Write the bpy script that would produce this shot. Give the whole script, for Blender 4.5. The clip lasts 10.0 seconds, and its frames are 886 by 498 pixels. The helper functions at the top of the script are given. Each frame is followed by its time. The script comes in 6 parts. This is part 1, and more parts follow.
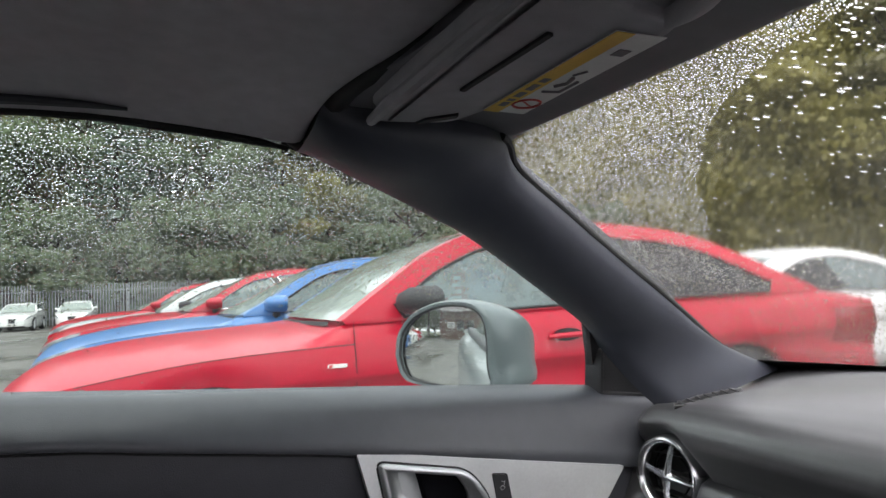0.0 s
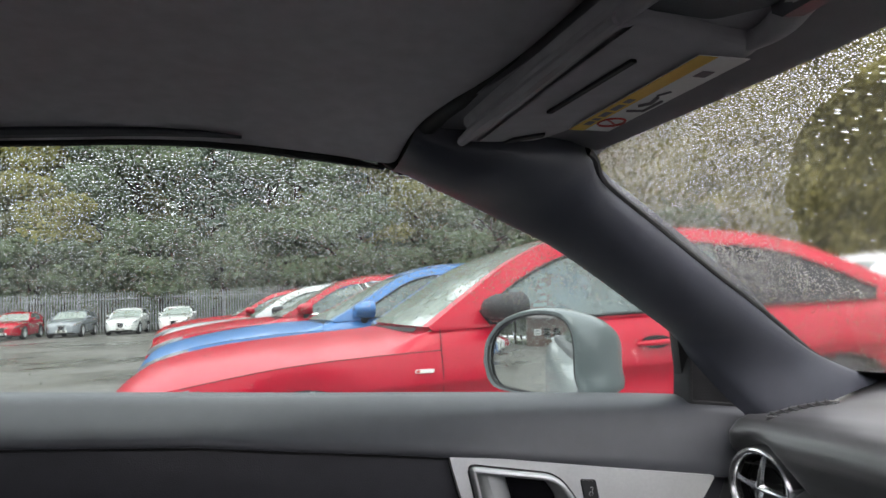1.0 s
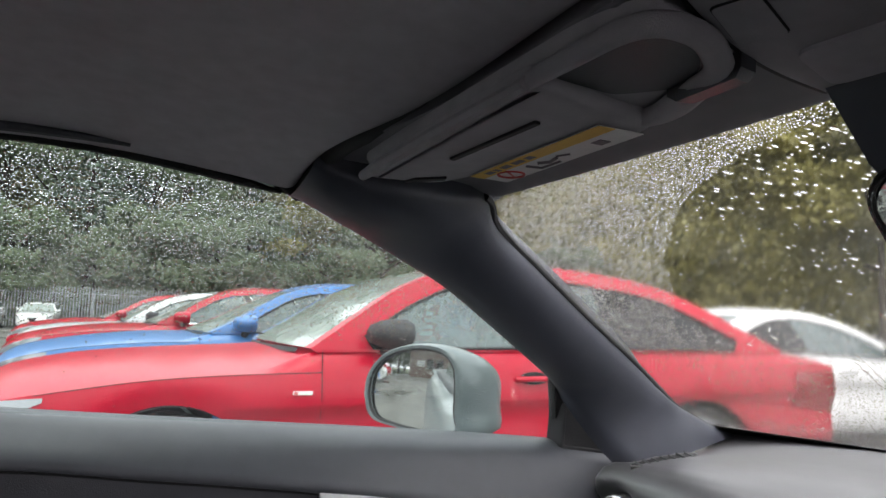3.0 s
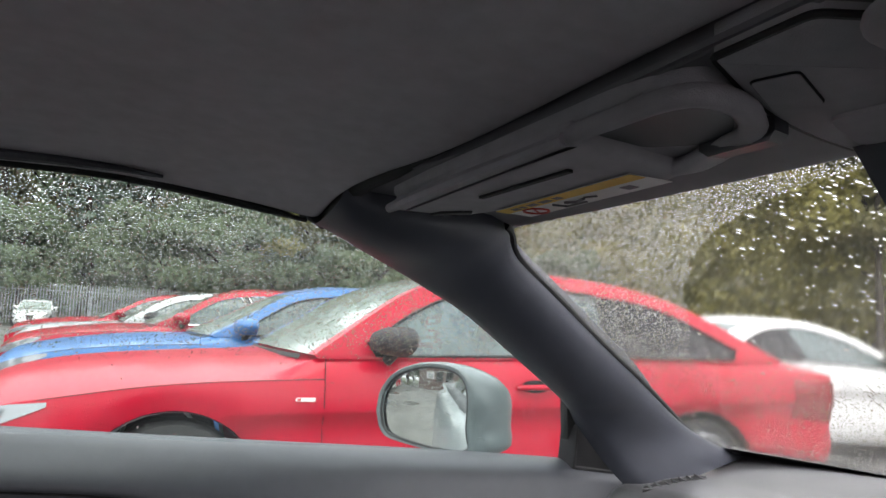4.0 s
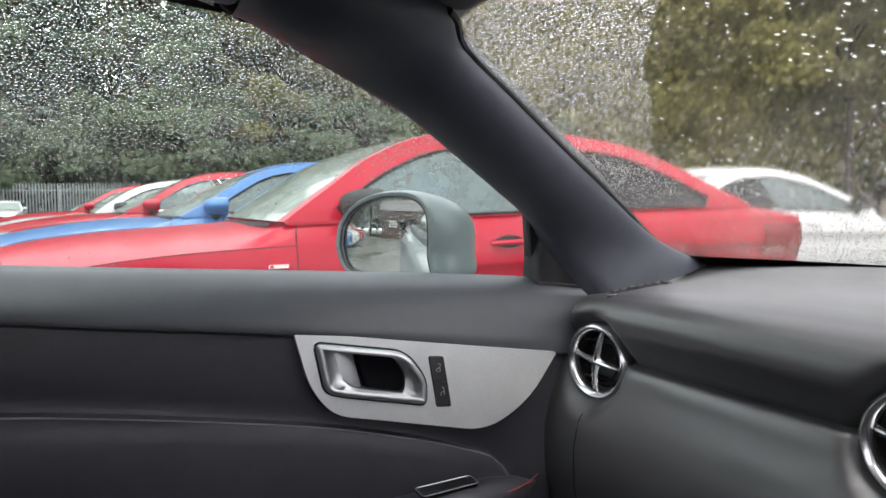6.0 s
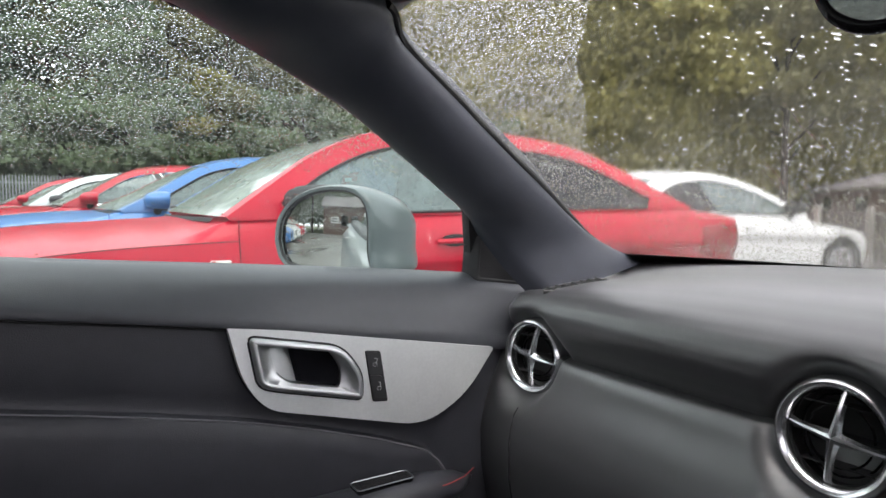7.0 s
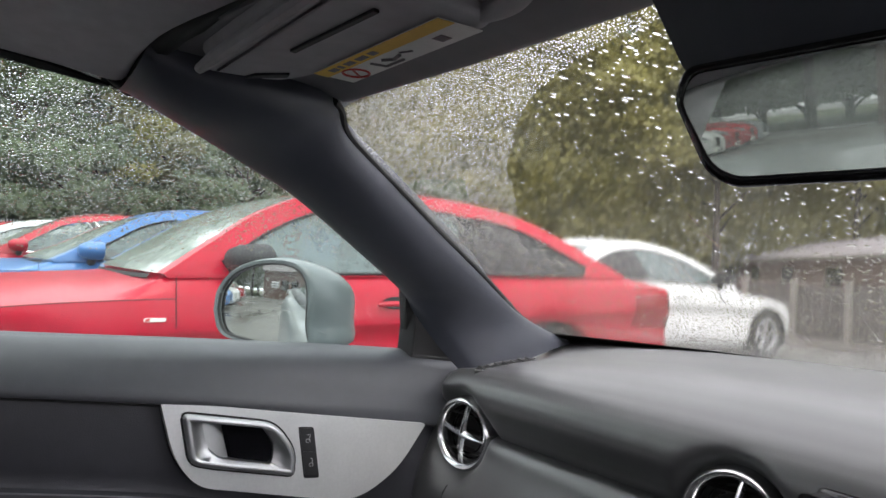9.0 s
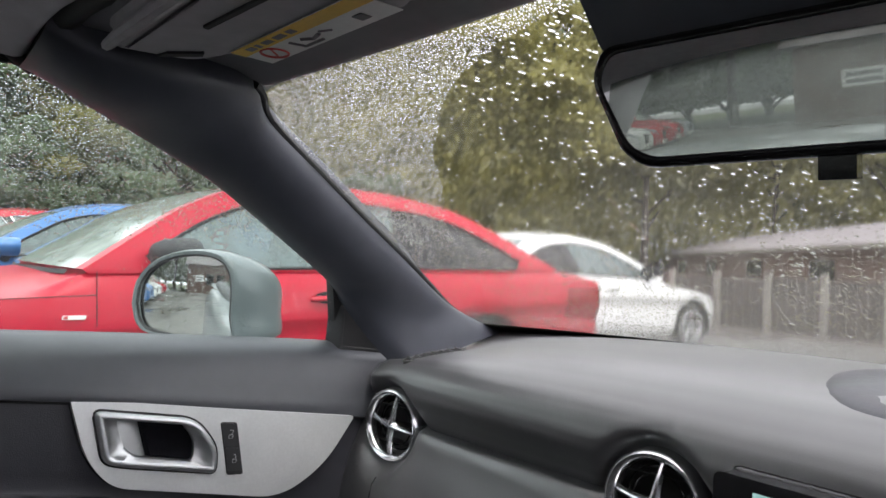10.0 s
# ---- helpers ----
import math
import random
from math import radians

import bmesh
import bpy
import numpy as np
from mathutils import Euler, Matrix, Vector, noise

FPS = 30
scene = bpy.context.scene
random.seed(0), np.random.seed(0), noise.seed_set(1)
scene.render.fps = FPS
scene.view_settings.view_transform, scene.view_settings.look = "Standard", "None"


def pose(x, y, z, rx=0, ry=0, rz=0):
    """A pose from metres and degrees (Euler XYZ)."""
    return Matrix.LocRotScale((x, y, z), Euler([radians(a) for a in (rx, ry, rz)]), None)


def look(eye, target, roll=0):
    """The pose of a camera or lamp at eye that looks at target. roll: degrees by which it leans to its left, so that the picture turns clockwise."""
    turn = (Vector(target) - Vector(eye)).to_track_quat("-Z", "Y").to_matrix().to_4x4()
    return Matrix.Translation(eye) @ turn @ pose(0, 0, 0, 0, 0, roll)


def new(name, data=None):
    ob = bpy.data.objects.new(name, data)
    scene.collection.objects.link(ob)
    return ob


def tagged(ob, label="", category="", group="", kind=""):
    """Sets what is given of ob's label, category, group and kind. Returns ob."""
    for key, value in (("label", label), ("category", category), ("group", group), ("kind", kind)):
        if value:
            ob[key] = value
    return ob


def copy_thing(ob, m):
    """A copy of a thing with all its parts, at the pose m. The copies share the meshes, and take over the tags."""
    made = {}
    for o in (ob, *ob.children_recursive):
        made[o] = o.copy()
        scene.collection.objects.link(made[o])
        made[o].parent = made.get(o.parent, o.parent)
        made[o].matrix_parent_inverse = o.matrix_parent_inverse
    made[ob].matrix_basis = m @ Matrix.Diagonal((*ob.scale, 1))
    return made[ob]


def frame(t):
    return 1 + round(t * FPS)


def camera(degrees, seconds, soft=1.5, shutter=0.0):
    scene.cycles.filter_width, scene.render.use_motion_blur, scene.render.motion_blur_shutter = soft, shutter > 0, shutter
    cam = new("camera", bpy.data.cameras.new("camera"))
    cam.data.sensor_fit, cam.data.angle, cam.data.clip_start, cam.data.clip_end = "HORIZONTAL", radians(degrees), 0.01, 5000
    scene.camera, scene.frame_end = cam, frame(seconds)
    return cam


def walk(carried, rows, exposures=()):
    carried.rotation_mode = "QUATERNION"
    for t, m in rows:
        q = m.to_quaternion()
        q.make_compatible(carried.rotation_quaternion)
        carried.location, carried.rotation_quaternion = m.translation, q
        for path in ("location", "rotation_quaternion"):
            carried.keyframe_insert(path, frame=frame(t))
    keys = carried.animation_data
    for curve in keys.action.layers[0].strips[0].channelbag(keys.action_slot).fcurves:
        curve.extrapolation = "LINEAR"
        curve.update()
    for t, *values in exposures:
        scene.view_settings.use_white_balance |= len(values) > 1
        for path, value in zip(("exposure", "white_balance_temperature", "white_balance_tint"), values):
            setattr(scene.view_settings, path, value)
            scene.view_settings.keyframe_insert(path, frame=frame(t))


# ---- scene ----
cam = camera(64.3, 10.0)
PATH = [
    (0, (0.082, -0.203, 1.074), (0.787, 1.665, 1.196), -2.4),
    (0.5, (0.064, -0.224, 1.076), (0.597, 1.7, 1.202), -2.5),
    (1, (0.065, -0.237, 1.08), (0.544, 1.699, 1.227), -2.4),
    (1.5, (0.079, -0.234, 1.076), (0.613, 1.686, 1.241), -1.6),
    (2, (0.086, -0.24, 1.084), (0.729, 1.646, 1.258), -0.2),
    (2.5, (0.074, -0.233, 1.086), (0.796, 1.623, 1.268), 1.2),
    (2.7, (0.072, -0.233, 1.088), (0.821, 1.612, 1.279), 1.5),
    (3.8, (0.034, -0.24, 1.122), (0.808, 1.592, 1.370), 2.9),
    (4, (0.031, -0.24, 1.124), (0.803, 1.592, 1.339), 2.8),
    (4.5, (0.072, -0.181, 1.073), (0.844, 1.663, 1.131), 1.1),
    (5, (0.095, -0.185, 1.043), (0.883, 1.652, 0.984), -0.2),
    (5.5, (0.089, -0.19, 1.042), (0.891, 1.639, 0.928), -0.6),
    (7, (0.102, -0.203, 1.033), (1.071, 1.541, 0.899), 0.2),
    (7.5, (0.113, -0.208, 1.034), (1.136, 1.506, 0.915), 0.9),
    (8, (0.112, -0.234, 1.05), (1.172, 1.46, 0.984), 1.3),
    (8.5, (0.088, -0.244, 1.068), (1.174, 1.436, 1.058), 1.8),
    (9, (0.087, -0.243, 1.068), (1.194, 1.423, 1.099), 2.2),
    (9.5, (0.09, -0.238, 1.067), (1.249, 1.392, 1.107), 2.2),
    (10, (0.103, -0.241, 1.06), (1.356, 1.318, 1.084), 1.9),
]
walk(cam, [(t, look(eye, target, roll)) for t, eye, target, roll in PATH], exposures=[(0.0, 1.28), (2.5, 1.28), (4.0, 1.54), (4.5, 1.50), (5.5, 1.36), (7.5, 1.36), (10.0, 1.40)])

# ---- world, light ----
world = bpy.data.worlds.new("overcast_sky")
scene.world = world
world.use_nodes = True
wn, wl = world.node_tree.nodes, world.node_tree.links
sky = wn.new("ShaderNodeTexSky")
sky.sky_type, sky.sun_disc = "NISHITA", False
sky.sun_elevation, sky.sun_rotation = radians(48), radians(200)
sky.air_density, sky.dust_density = 1.0, 6.0
cloud = wn.new("ShaderNodeMix")
cloud.data_type = "RGBA"
cloud.inputs[0].default_value = 0.9
cloud.inputs[7].default_value = (8.5, 8.45, 8.75, 1)
wl.new(sky.outputs[0], cloud.inputs[6])
wl.new(cloud.outputs[2], wn["Background"].inputs[0])
wn["Background"].inputs[1].default_value = 0.15
sun = new("sun", bpy.data.lights.new("sun", "SUN"))
sun.data.energy, sun.data.angle, sun.data.color = 0.7, radians(40), (1.0, 0.97, 0.93)
sun.matrix_world = look((0, 0, 30), (6, 14, 0))

# ---- materials ----
def mat(name, base, rough=0.5, metal=0.0, vary=0.15, scale=8.0, bump=0.0, bscale=200.0, rvary=0.0, spec=0.5, coat=0.0, island=0.0):
    """Principled surface with colour variation at two scales and a fine relief."""
    m = bpy.data.materials.new(name)
    m.use_nodes = True
    n, l = m.node_tree.nodes, m.node_tree.links
    p = n["Principled BSDF"]
    p.inputs["Roughness"].default_value = rough
    p.inputs["Metallic"].default_value = metal
    p.inputs["Specular IOR Level"].default_value = spec
    p.inputs["Coat Weight"].default_value = coat
    p.inputs["Coat Roughness"].default_value = 0.06
    tc = n.new("ShaderNodeTexCoord")
    a = n.new("ShaderNodeTexNoise")
    a.inputs["Scale"].default_value, a.inputs["Detail"].default_value = scale, 6
    b = n.new("ShaderNodeTexNoise")
    b.inputs["Scale"].default_value, b.inputs["Detail"].default_value = scale * 9, 3
    l.new(tc.outputs["Object"], a.inputs["Vector"])
    l.new(tc.outputs["Object"], b.inputs["Vector"])
    add = n.new("ShaderNodeMath")
    add.operation = "ADD"
    l.new(a.outputs["Fac"], add.inputs[0])
    l.new(b.outputs["Fac"], add.inputs[1])
    rng = n.new("ShaderNodeMapRange")
    rng.inputs["From Min"].default_value, rng.inputs["From Max"].default_value = 0.6, 1.4
    rng.inputs["To Min"].default_value, rng.inputs["To Max"].default_value = 1 - vary, 1 + vary
    l.new(add.outputs[0], rng.inputs["Value"])
    val = rng.outputs[0]
    if island:
        geo = n.new("ShaderNodeNewGeometry")
        ir = n.new("ShaderNodeMapRange")
        ir.inputs["To Min"].default_value, ir.inputs["To Max"].default_value = 1 - island, 1 + island
        l.new(geo.outputs["Random Per Island"], ir.inputs["Value"])
        mul = n.new("ShaderNodeMath")
        mul.operation = "MULTIPLY"
        l.new(val, mul.inputs[0])
        l.new(ir.outputs[0], mul.inputs[1])
        val = mul.outputs[0]
    hsv = n.new("ShaderNodeHueSaturation")
    hsv.inputs["Color"].default_value = (*base, 1)
    l.new(val, hsv.inputs["Value"])
    l.new(hsv.outputs[0], p.inputs["Base Color"])
    if rvary:
        rr = n.new("ShaderNodeMapRange")
        rr.inputs["From Min"].default_value, rr.inputs["From Max"].default_value = 0.35, 0.65
        rr.inputs["To Min"].default_value, rr.inputs["To Max"].default_value = max(rough - rvary, 0.02), rough + rvary
        l.new(a.outputs["Fac"], rr.inputs["Value"])
        l.new(rr.outputs[0], p.inputs["Roughness"])
    if bump:
        c = n.new("ShaderNodeTexNoise")
        c.inputs["Scale"].default_value, c.inputs["Detail"].default_value = bscale, 2
        l.new(tc.outputs["Object"], c.inputs["Vector"])
        bp = n.new("ShaderNodeBump")
        bp.inputs["Strength"].default_value, bp.inputs["Distance"].default_value = bump, 0.002
        l.new(c.outputs["Fac"], bp.inputs["Height"])
        l.new(bp.outputs[0], p.inputs["Normal"])
    return m


def paint(name, base, rough=0.28, coat=0.6, wet=0.6, drops=75):
    """Car paint under beads of rain."""
    m = mat(name, base, rough, 0.0, 0.05, 2.0, coat=coat)
    n, l = m.node_tree.nodes, m.node_tree.links
    p = n["Principled BSDF"]
    tc = n.new("ShaderNodeTexCoord")
    v = n.new("ShaderNodeTexVoronoi")
    v.inputs["Scale"].default_value = drops
    v.inputs["Randomness"].default_value = 1
    l.new(tc.outputs["Object"], v.inputs["Vector"])
    r = n.new("ShaderNodeMapRange")
    r.inputs["From Min"].default_value, r.inputs["From Max"].default_value = 0.34, 0.05
    l.new(v.outputs["Distance"], r.inputs["Value"])
    big = n.new("ShaderNodeTexNoise")
    big.inputs["Scale"].default_value = drops / 3
    l.new(tc.outputs["Object"], big.inputs["Vector"])
    cut = n.new("ShaderNodeMapRange")
    cut.inputs["From Min"].default_value, cut.inputs["From Max"].default_value = 0.46, 0.62
    l.new(big.outputs["Fac"], cut.inputs["Value"])
    mul = n.new("ShaderNodeMath")
    mul.operation = "MULTIPLY"
    l.new(r.outputs[0], mul.inputs[0])
    l.new(cut.outputs[0], mul.inputs[1])
    b = n.new("ShaderNodeBump")
    b.inputs["Strength"].default_value, b.inputs["Distance"].default_value = wet, 0.004
    l.new(mul.outputs[0], b.inputs["Height"])
    l.new(b.outputs[0], p.inputs["Normal"])
    l.new(b.outputs[0], p.inputs["Coat Normal"])
    return m


def pane_mat(name, tint, ior=1.5, rough=0.0, haze=0.0, haze_colour=(0.6, 0.62, 0.63), film="ShaderNodeBsdfTranslucent", least=0.0, wet=0.0):
    """Thin sheet of glass: lets the view through, mirrors at the Fresnel rate, and may carry a film: mist, and on the
    parked cars a diffuse colour that paints in sky sheen.
    """
    m = bpy.data.materials.new(name)
    m.use_nodes = True
    n, l = m.node_tree.nodes, m.node_tree.links
    n.remove(n["Principled BSDF"])
    t = n.new("ShaderNodeBsdfTransparent")
    t.inputs[0].default_value = (*tint, 1)
    if wet:
        # a thin uneven film of water softens the view
        blur = n.new("ShaderNodeBsdfRefraction")
        blur.inputs["Color"].default_value = (*tint, 1)
        blur.inputs["IOR"].default_value, blur.inputs["Roughness"].default_value = 1.04, wet
        t = blur
    g = n.new("ShaderNodeBsdfGlossy")
    g.inputs["Roughness"].default_value = rough
    f = n.new("ShaderNodeLayerWeight")
    f.inputs["Blend"].default_value = 0.5
    five = n.new("ShaderNodeMath")
    five.operation, five.inputs[1].default_value = "POWER", 5.0
    l.new(f.outputs["Facing"], five.inputs[0])
    f0 = ((ior - 1) / (ior + 1))**2
    ramp = n.new("ShaderNodeMapRange")
    ramp.inputs["To Min"].default_value, ramp.inputs["To Max"].default_value = f0, 0.9
    l.new(five.outputs[0], ramp.inputs["Value"])
    x = n.new("ShaderNodeMixShader")
    l.new(ramp.outputs[0], x.inputs[0])
    l.new(g.outputs[0], x.inputs[2])
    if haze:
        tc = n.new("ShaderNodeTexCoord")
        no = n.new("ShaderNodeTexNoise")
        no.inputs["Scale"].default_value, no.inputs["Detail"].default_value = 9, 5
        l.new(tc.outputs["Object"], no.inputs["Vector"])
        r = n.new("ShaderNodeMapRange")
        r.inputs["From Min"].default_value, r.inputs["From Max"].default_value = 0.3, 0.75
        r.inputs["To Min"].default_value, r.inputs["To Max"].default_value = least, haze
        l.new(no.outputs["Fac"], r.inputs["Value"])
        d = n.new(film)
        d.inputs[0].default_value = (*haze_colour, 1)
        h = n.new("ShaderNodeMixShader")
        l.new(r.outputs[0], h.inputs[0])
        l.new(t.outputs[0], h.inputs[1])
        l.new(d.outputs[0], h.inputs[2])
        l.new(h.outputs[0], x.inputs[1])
    else:
        l.new(t.outputs[0], x.inputs[1])
    l.new(x.outputs[0], n["Material Output"].inputs[0])
    return m


def leaf(name, base, *a, **k):
    """Thin leaves: part of the light shines through."""
    m = mat(name, base, *a, **k)
    n, l = m.node_tree.nodes, m.node_tree.links
    p = n["Principled BSDF"]
    t = n.new("ShaderNodeBsdfTranslucent")
    l.new(p.inputs["Base Color"].links[0].from_socket, t.inputs[0])
    x = n.new("ShaderNodeMixShader")
    x.inputs[0].default_value = 0.6
    l.new(p.outputs[0], x.inputs[1])
    l.new(t.outputs[0], x.inputs[2])
    l.new(x.outputs[0], n["Material Output"].inputs[0])
    return m


def emit(name, colour, strength):
    m = bpy.data.materials.new(name)
    m.use_nodes = True
    p = m.node_tree.nodes["Principled BSDF"]
    p.inputs["Base Color"].default_value = (*colour, 1)
    p.inputs["Emission Color"].default_value = (*colour, 1)
    p.inputs["Emission Strength"].default_value = strength
    p.inputs["Roughness"].default_value = 0.15
    return m


M_trim = mat("soft_black_trim", (0.046, 0.049, 0.059), 0.46, vary=0.12, scale=5, bump=0.12, bscale=900, rvary=0.05, spec=0.7)
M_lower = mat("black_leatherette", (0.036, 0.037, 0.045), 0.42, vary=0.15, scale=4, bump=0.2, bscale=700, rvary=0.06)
M_dash = mat("dash_black", (0.036, 0.036, 0.039), 0.40, vary=0.1, scale=4, bump=0.08, bscale=900, rvary=0.04, spec=1.0)
for socket, value in (("Coat Weight", 0.5), ("Coat Roughness", 0.5)):
    M_dash.node_tree.nodes["Principled BSDF"].inputs[socket].default_value = value
M_pillar = mat("pillar_trim", (0.050, 0.054, 0.070), 0.43, vary=0.1, scale=4, bump=0.12, bscale=1100)
M_liner = mat("roof_lining", (0.55, 0.53, 0.56), 0.95, vary=0.12, scale=6, bump=0.5, bscale=1500, spec=0.1)
M_visor = mat("visor_vinyl", (0.40, 0.385, 0.41), 0.75, vary=0.12, scale=6, bump=0.4, bscale=1000, spec=0.3)
M_header = mat("header_trim", (0.18, 0.175, 0.19), 0.6, vary=0.1, scale=5, bump=0.15, bscale=900)
M_rubber = mat("black_rubber", (0.012, 0.012, 0.013), 0.6, vary=0.2, scale=20)
# near-black colour stands in for the shade of a deeper recess
M_recess_shade = mat("recess_shade_black", (0.004, 0.004, 0.006), 0.8, vary=0.2, scale=20, spec=0.1)
M_key = mat("key_black", (0.022, 0.022, 0.024), 0.35, vary=0.15, scale=30, bump=0.05, bscale=900)
M_gloss = mat("gloss_black", (0.01, 0.01, 0.011), 0.15, vary=0.2, scale=10)
M_alu = mat("brushed_aluminium", (0.72, 0.73, 0.73), 0.44, 0.72, vary=0.06, scale=30, rvary=0.05)
M_satin = mat("satin_silver", (0.55, 0.56, 0.57), 0.36, 1.0, vary=0.05, scale=20)
M_vent = mat("polished_silver", (0.82, 0.83, 0.85), 0.24, 1.0, vary=0.05, scale=20)
M_chrome = mat("chrome", (0.8, 0.81, 0.82), 0.1, 1.0, vary=0.04, scale=20, rvary=0.04)
M_stitch = mat("red_stitching", (0.35, 0.05, 0.05), 0.7, vary=0.2, scale=60)
M_icon = mat("white_print", (0.6, 0.6, 0.6), 0.6, vary=0.05)
M_white = mat("label_white", (0.72, 0.72, 0.7), 0.5, vary=0.06, scale=30)
M_yellow = mat("label_yellow", (0.75, 0.48, 0.06), 0.5, vary=0.08, scale=30)
M_redprint = mat("label_red", (0.5, 0.06, 0.05), 0.5, vary=0.05)
M_greyprint = mat("label_grey", (0.15, 0.14, 0.15), 0.5, vary=0.05)
M_screen = emit("display_glow", (0.22, 0.36, 0.35), 0.42)
M_pane = pane_mat("window_glass", (0.88, 0.925, 0.91), 1.45, haze=0.02, wet=0.08)
M_clear = pane_mat("clear_glass", (0.94, 0.93, 0.95), 1.45)
M_rear = pane_mat("misted_glass", (0.6, 0.62, 0.6), 1.45, haze=0.32, haze_colour=(0.18, 0.195, 0.19), least=0.14)
M_shield = pane_mat("windscreen_glass", (0.92, 0.92, 0.92), 1.45, haze=0.02, haze_colour=(0.60, 0.60, 0.50), least=0.004, wet=0.11)
M_frit = mat("black_frit", (0.01, 0.01, 0.01), 0.3, vary=0.2, scale=50)
M_mirror = mat("mirror_silver", (0.68, 0.70, 0.69), 0.015, 1.0, vary=0.02, scale=5)
M_silver = paint("silver_blue_paint", (0.12, 0.145, 0.15), 0.35, coat=0.4, wet=0.9, drops=240)
M_carbody = paint("own_paint", (0.30, 0.33, 0.34), 0.3)
M_red = paint("red_paint", (0.42, 0.002, 0.022), 0.3, coat=0.15)
M_red.node_tree.nodes["Principled BSDF"].inputs["Specular IOR Level"].default_value = 0.3
M_red_b = paint("red_paint_bright", (0.38, 0.006, 0.022), 0.2, coat=0.0)
M_blue = paint("blue_paint", (0.04, 0.155, 0.40), 0.32, coat=0.5)
M_whitep = paint("white_paint", (0.64, 0.65, 0.64), 0.25)
M_greyp = paint("grey_paint", (0.22, 0.24, 0.26), 0.25)
M_paleg = paint("pale_silver_paint", (0.5, 0.53, 0.54), 0.25)
# parked cars: the diffuse film colour stands in for sky sheen on wet panes
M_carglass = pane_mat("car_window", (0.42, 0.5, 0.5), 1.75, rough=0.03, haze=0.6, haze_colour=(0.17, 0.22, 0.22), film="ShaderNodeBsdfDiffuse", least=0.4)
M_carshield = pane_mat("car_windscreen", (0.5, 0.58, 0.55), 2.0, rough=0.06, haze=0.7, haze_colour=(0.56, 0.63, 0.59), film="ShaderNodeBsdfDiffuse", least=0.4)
# darker rear pane: its weaker sky reflection is put into tint and film colour
M_quarter = pane_mat("dark_quarter_glass", (0.13, 0.13, 0.135), 1.55, rough=0.03, haze=0.5, haze_colour=(0.06, 0.055, 0.06), film="ShaderNodeBsdfDiffuse", least=0.3)
M_cabin = mat("cabin_black", (0.03, 0.03, 0.032), 0.8, vary=0.2, scale=3)
M_tyre = mat("tyre_rubber", (0.02, 0.02, 0.02), 0.75, vary=0.2, scale=10, bump=0.4, bscale=120)
M_rim = mat("alloy_rim", (0.55, 0.56, 0.57), 0.3, 0.9, vary=0.08, scale=10)
M_lamp = mat("headlamp_lens", (0.25, 0.26, 0.28), 0.08, 0.3, vary=0.2, scale=14, coat=1.0)
M_tail = mat("tail_lens", (0.24, 0.002, 0.008), 0.25, vary=0.2, scale=30, coat=0.2)
M_plate = mat("number_plate", (0.75, 0.75, 0.7), 0.5, vary=0.05)
M_asphalt = mat("wet_asphalt", (0.115, 0.11, 0.10), 0.4, vary=0.35, scale=0.25, bump=0.5, bscale=40, rvary=0.22)
M_fence = mat("galvanised_steel", (0.36, 0.38, 0.39), 0.5, 0.5, vary=0.2, scale=3)
M_wood = mat("grey_post_wood", (0.2, 0.185, 0.165), 0.8, vary=0.25, scale=4, bump=0.6, bscale=30)
M_board = mat("weathered_boards", (0.085, 0.075, 0.068), 0.8, vary=0.3, scale=3, bump=0.6, bscale=25)
M_roof = mat("shed_roof_sheet", (0.2, 0.18, 0.185), 0.6, vary=0.2, scale=0.6)
M_brick = mat("brown_brick", (0.13, 0.085, 0.07), 0.85, vary=0.3, scale=1.5, bump=0.5, bscale=15)
M_bark = mat("bark", (0.06, 0.05, 0.042), 0.9, vary=0.3, scale=2, bump=0.8, bscale=18)
M_leafy = leaf("autumn_leaves", (0.25, 0.245, 0.13), 0.6, vary=0.15, scale=0.5, island=0.15)
M_leafg = leaf("green_leaves", (0.18, 0.225, 0.135), 0.6, vary=0.15, scale=0.4, island=0.15)
M_leafd = leaf("olive_leaves", (0.33, 0.315, 0.12), 0.6, vary=0.15, scale=0.4, island=0.12)
M_needle = leaf("spruce_needles", (0.16, 0.215, 0.155), 0.7, vary=0.2, scale=0.5, island=0.2)
M_litter = mat("leaf_litter", (0.11, 0.07, 0.045), 0.9, vary=0.4, scale=1.2, bump=0.8, bscale=20)
M_grass = mat("wet_grass", (0.07, 0.085, 0.03), 0.8, vary=0.3, scale=1.5, bump=0.6, bscale=30)


def water(name):
    m = bpy.data.materials.new(name)
    m.use_nodes = True
    n, l = m.node_tree.nodes, m.node_tree.links
    n.remove(n["Principled BSDF"])
    g = n.new("ShaderNodeBsdfGlass")
    g.inputs["IOR"].default_value, g.inputs["Roughness"].default_value = 1.333, 0.0
    l.new(g.outputs[0], n["Material Output"].inputs[0])
    return m


M_water = water("rain_water")


# ---- mesh helpers ----
def mesh_of(name, verts, faces, material, smooth=True, angle=40):
    me = bpy.data.meshes.new(name)
    me.from_pydata([tuple(v) for v in verts], [], [tuple(f) for f in faces])
    me.materials.append(material)
    if smooth:
        me.shade_smooth()
        me.set_sharp_from_angle(angle=radians(angle))
    return me


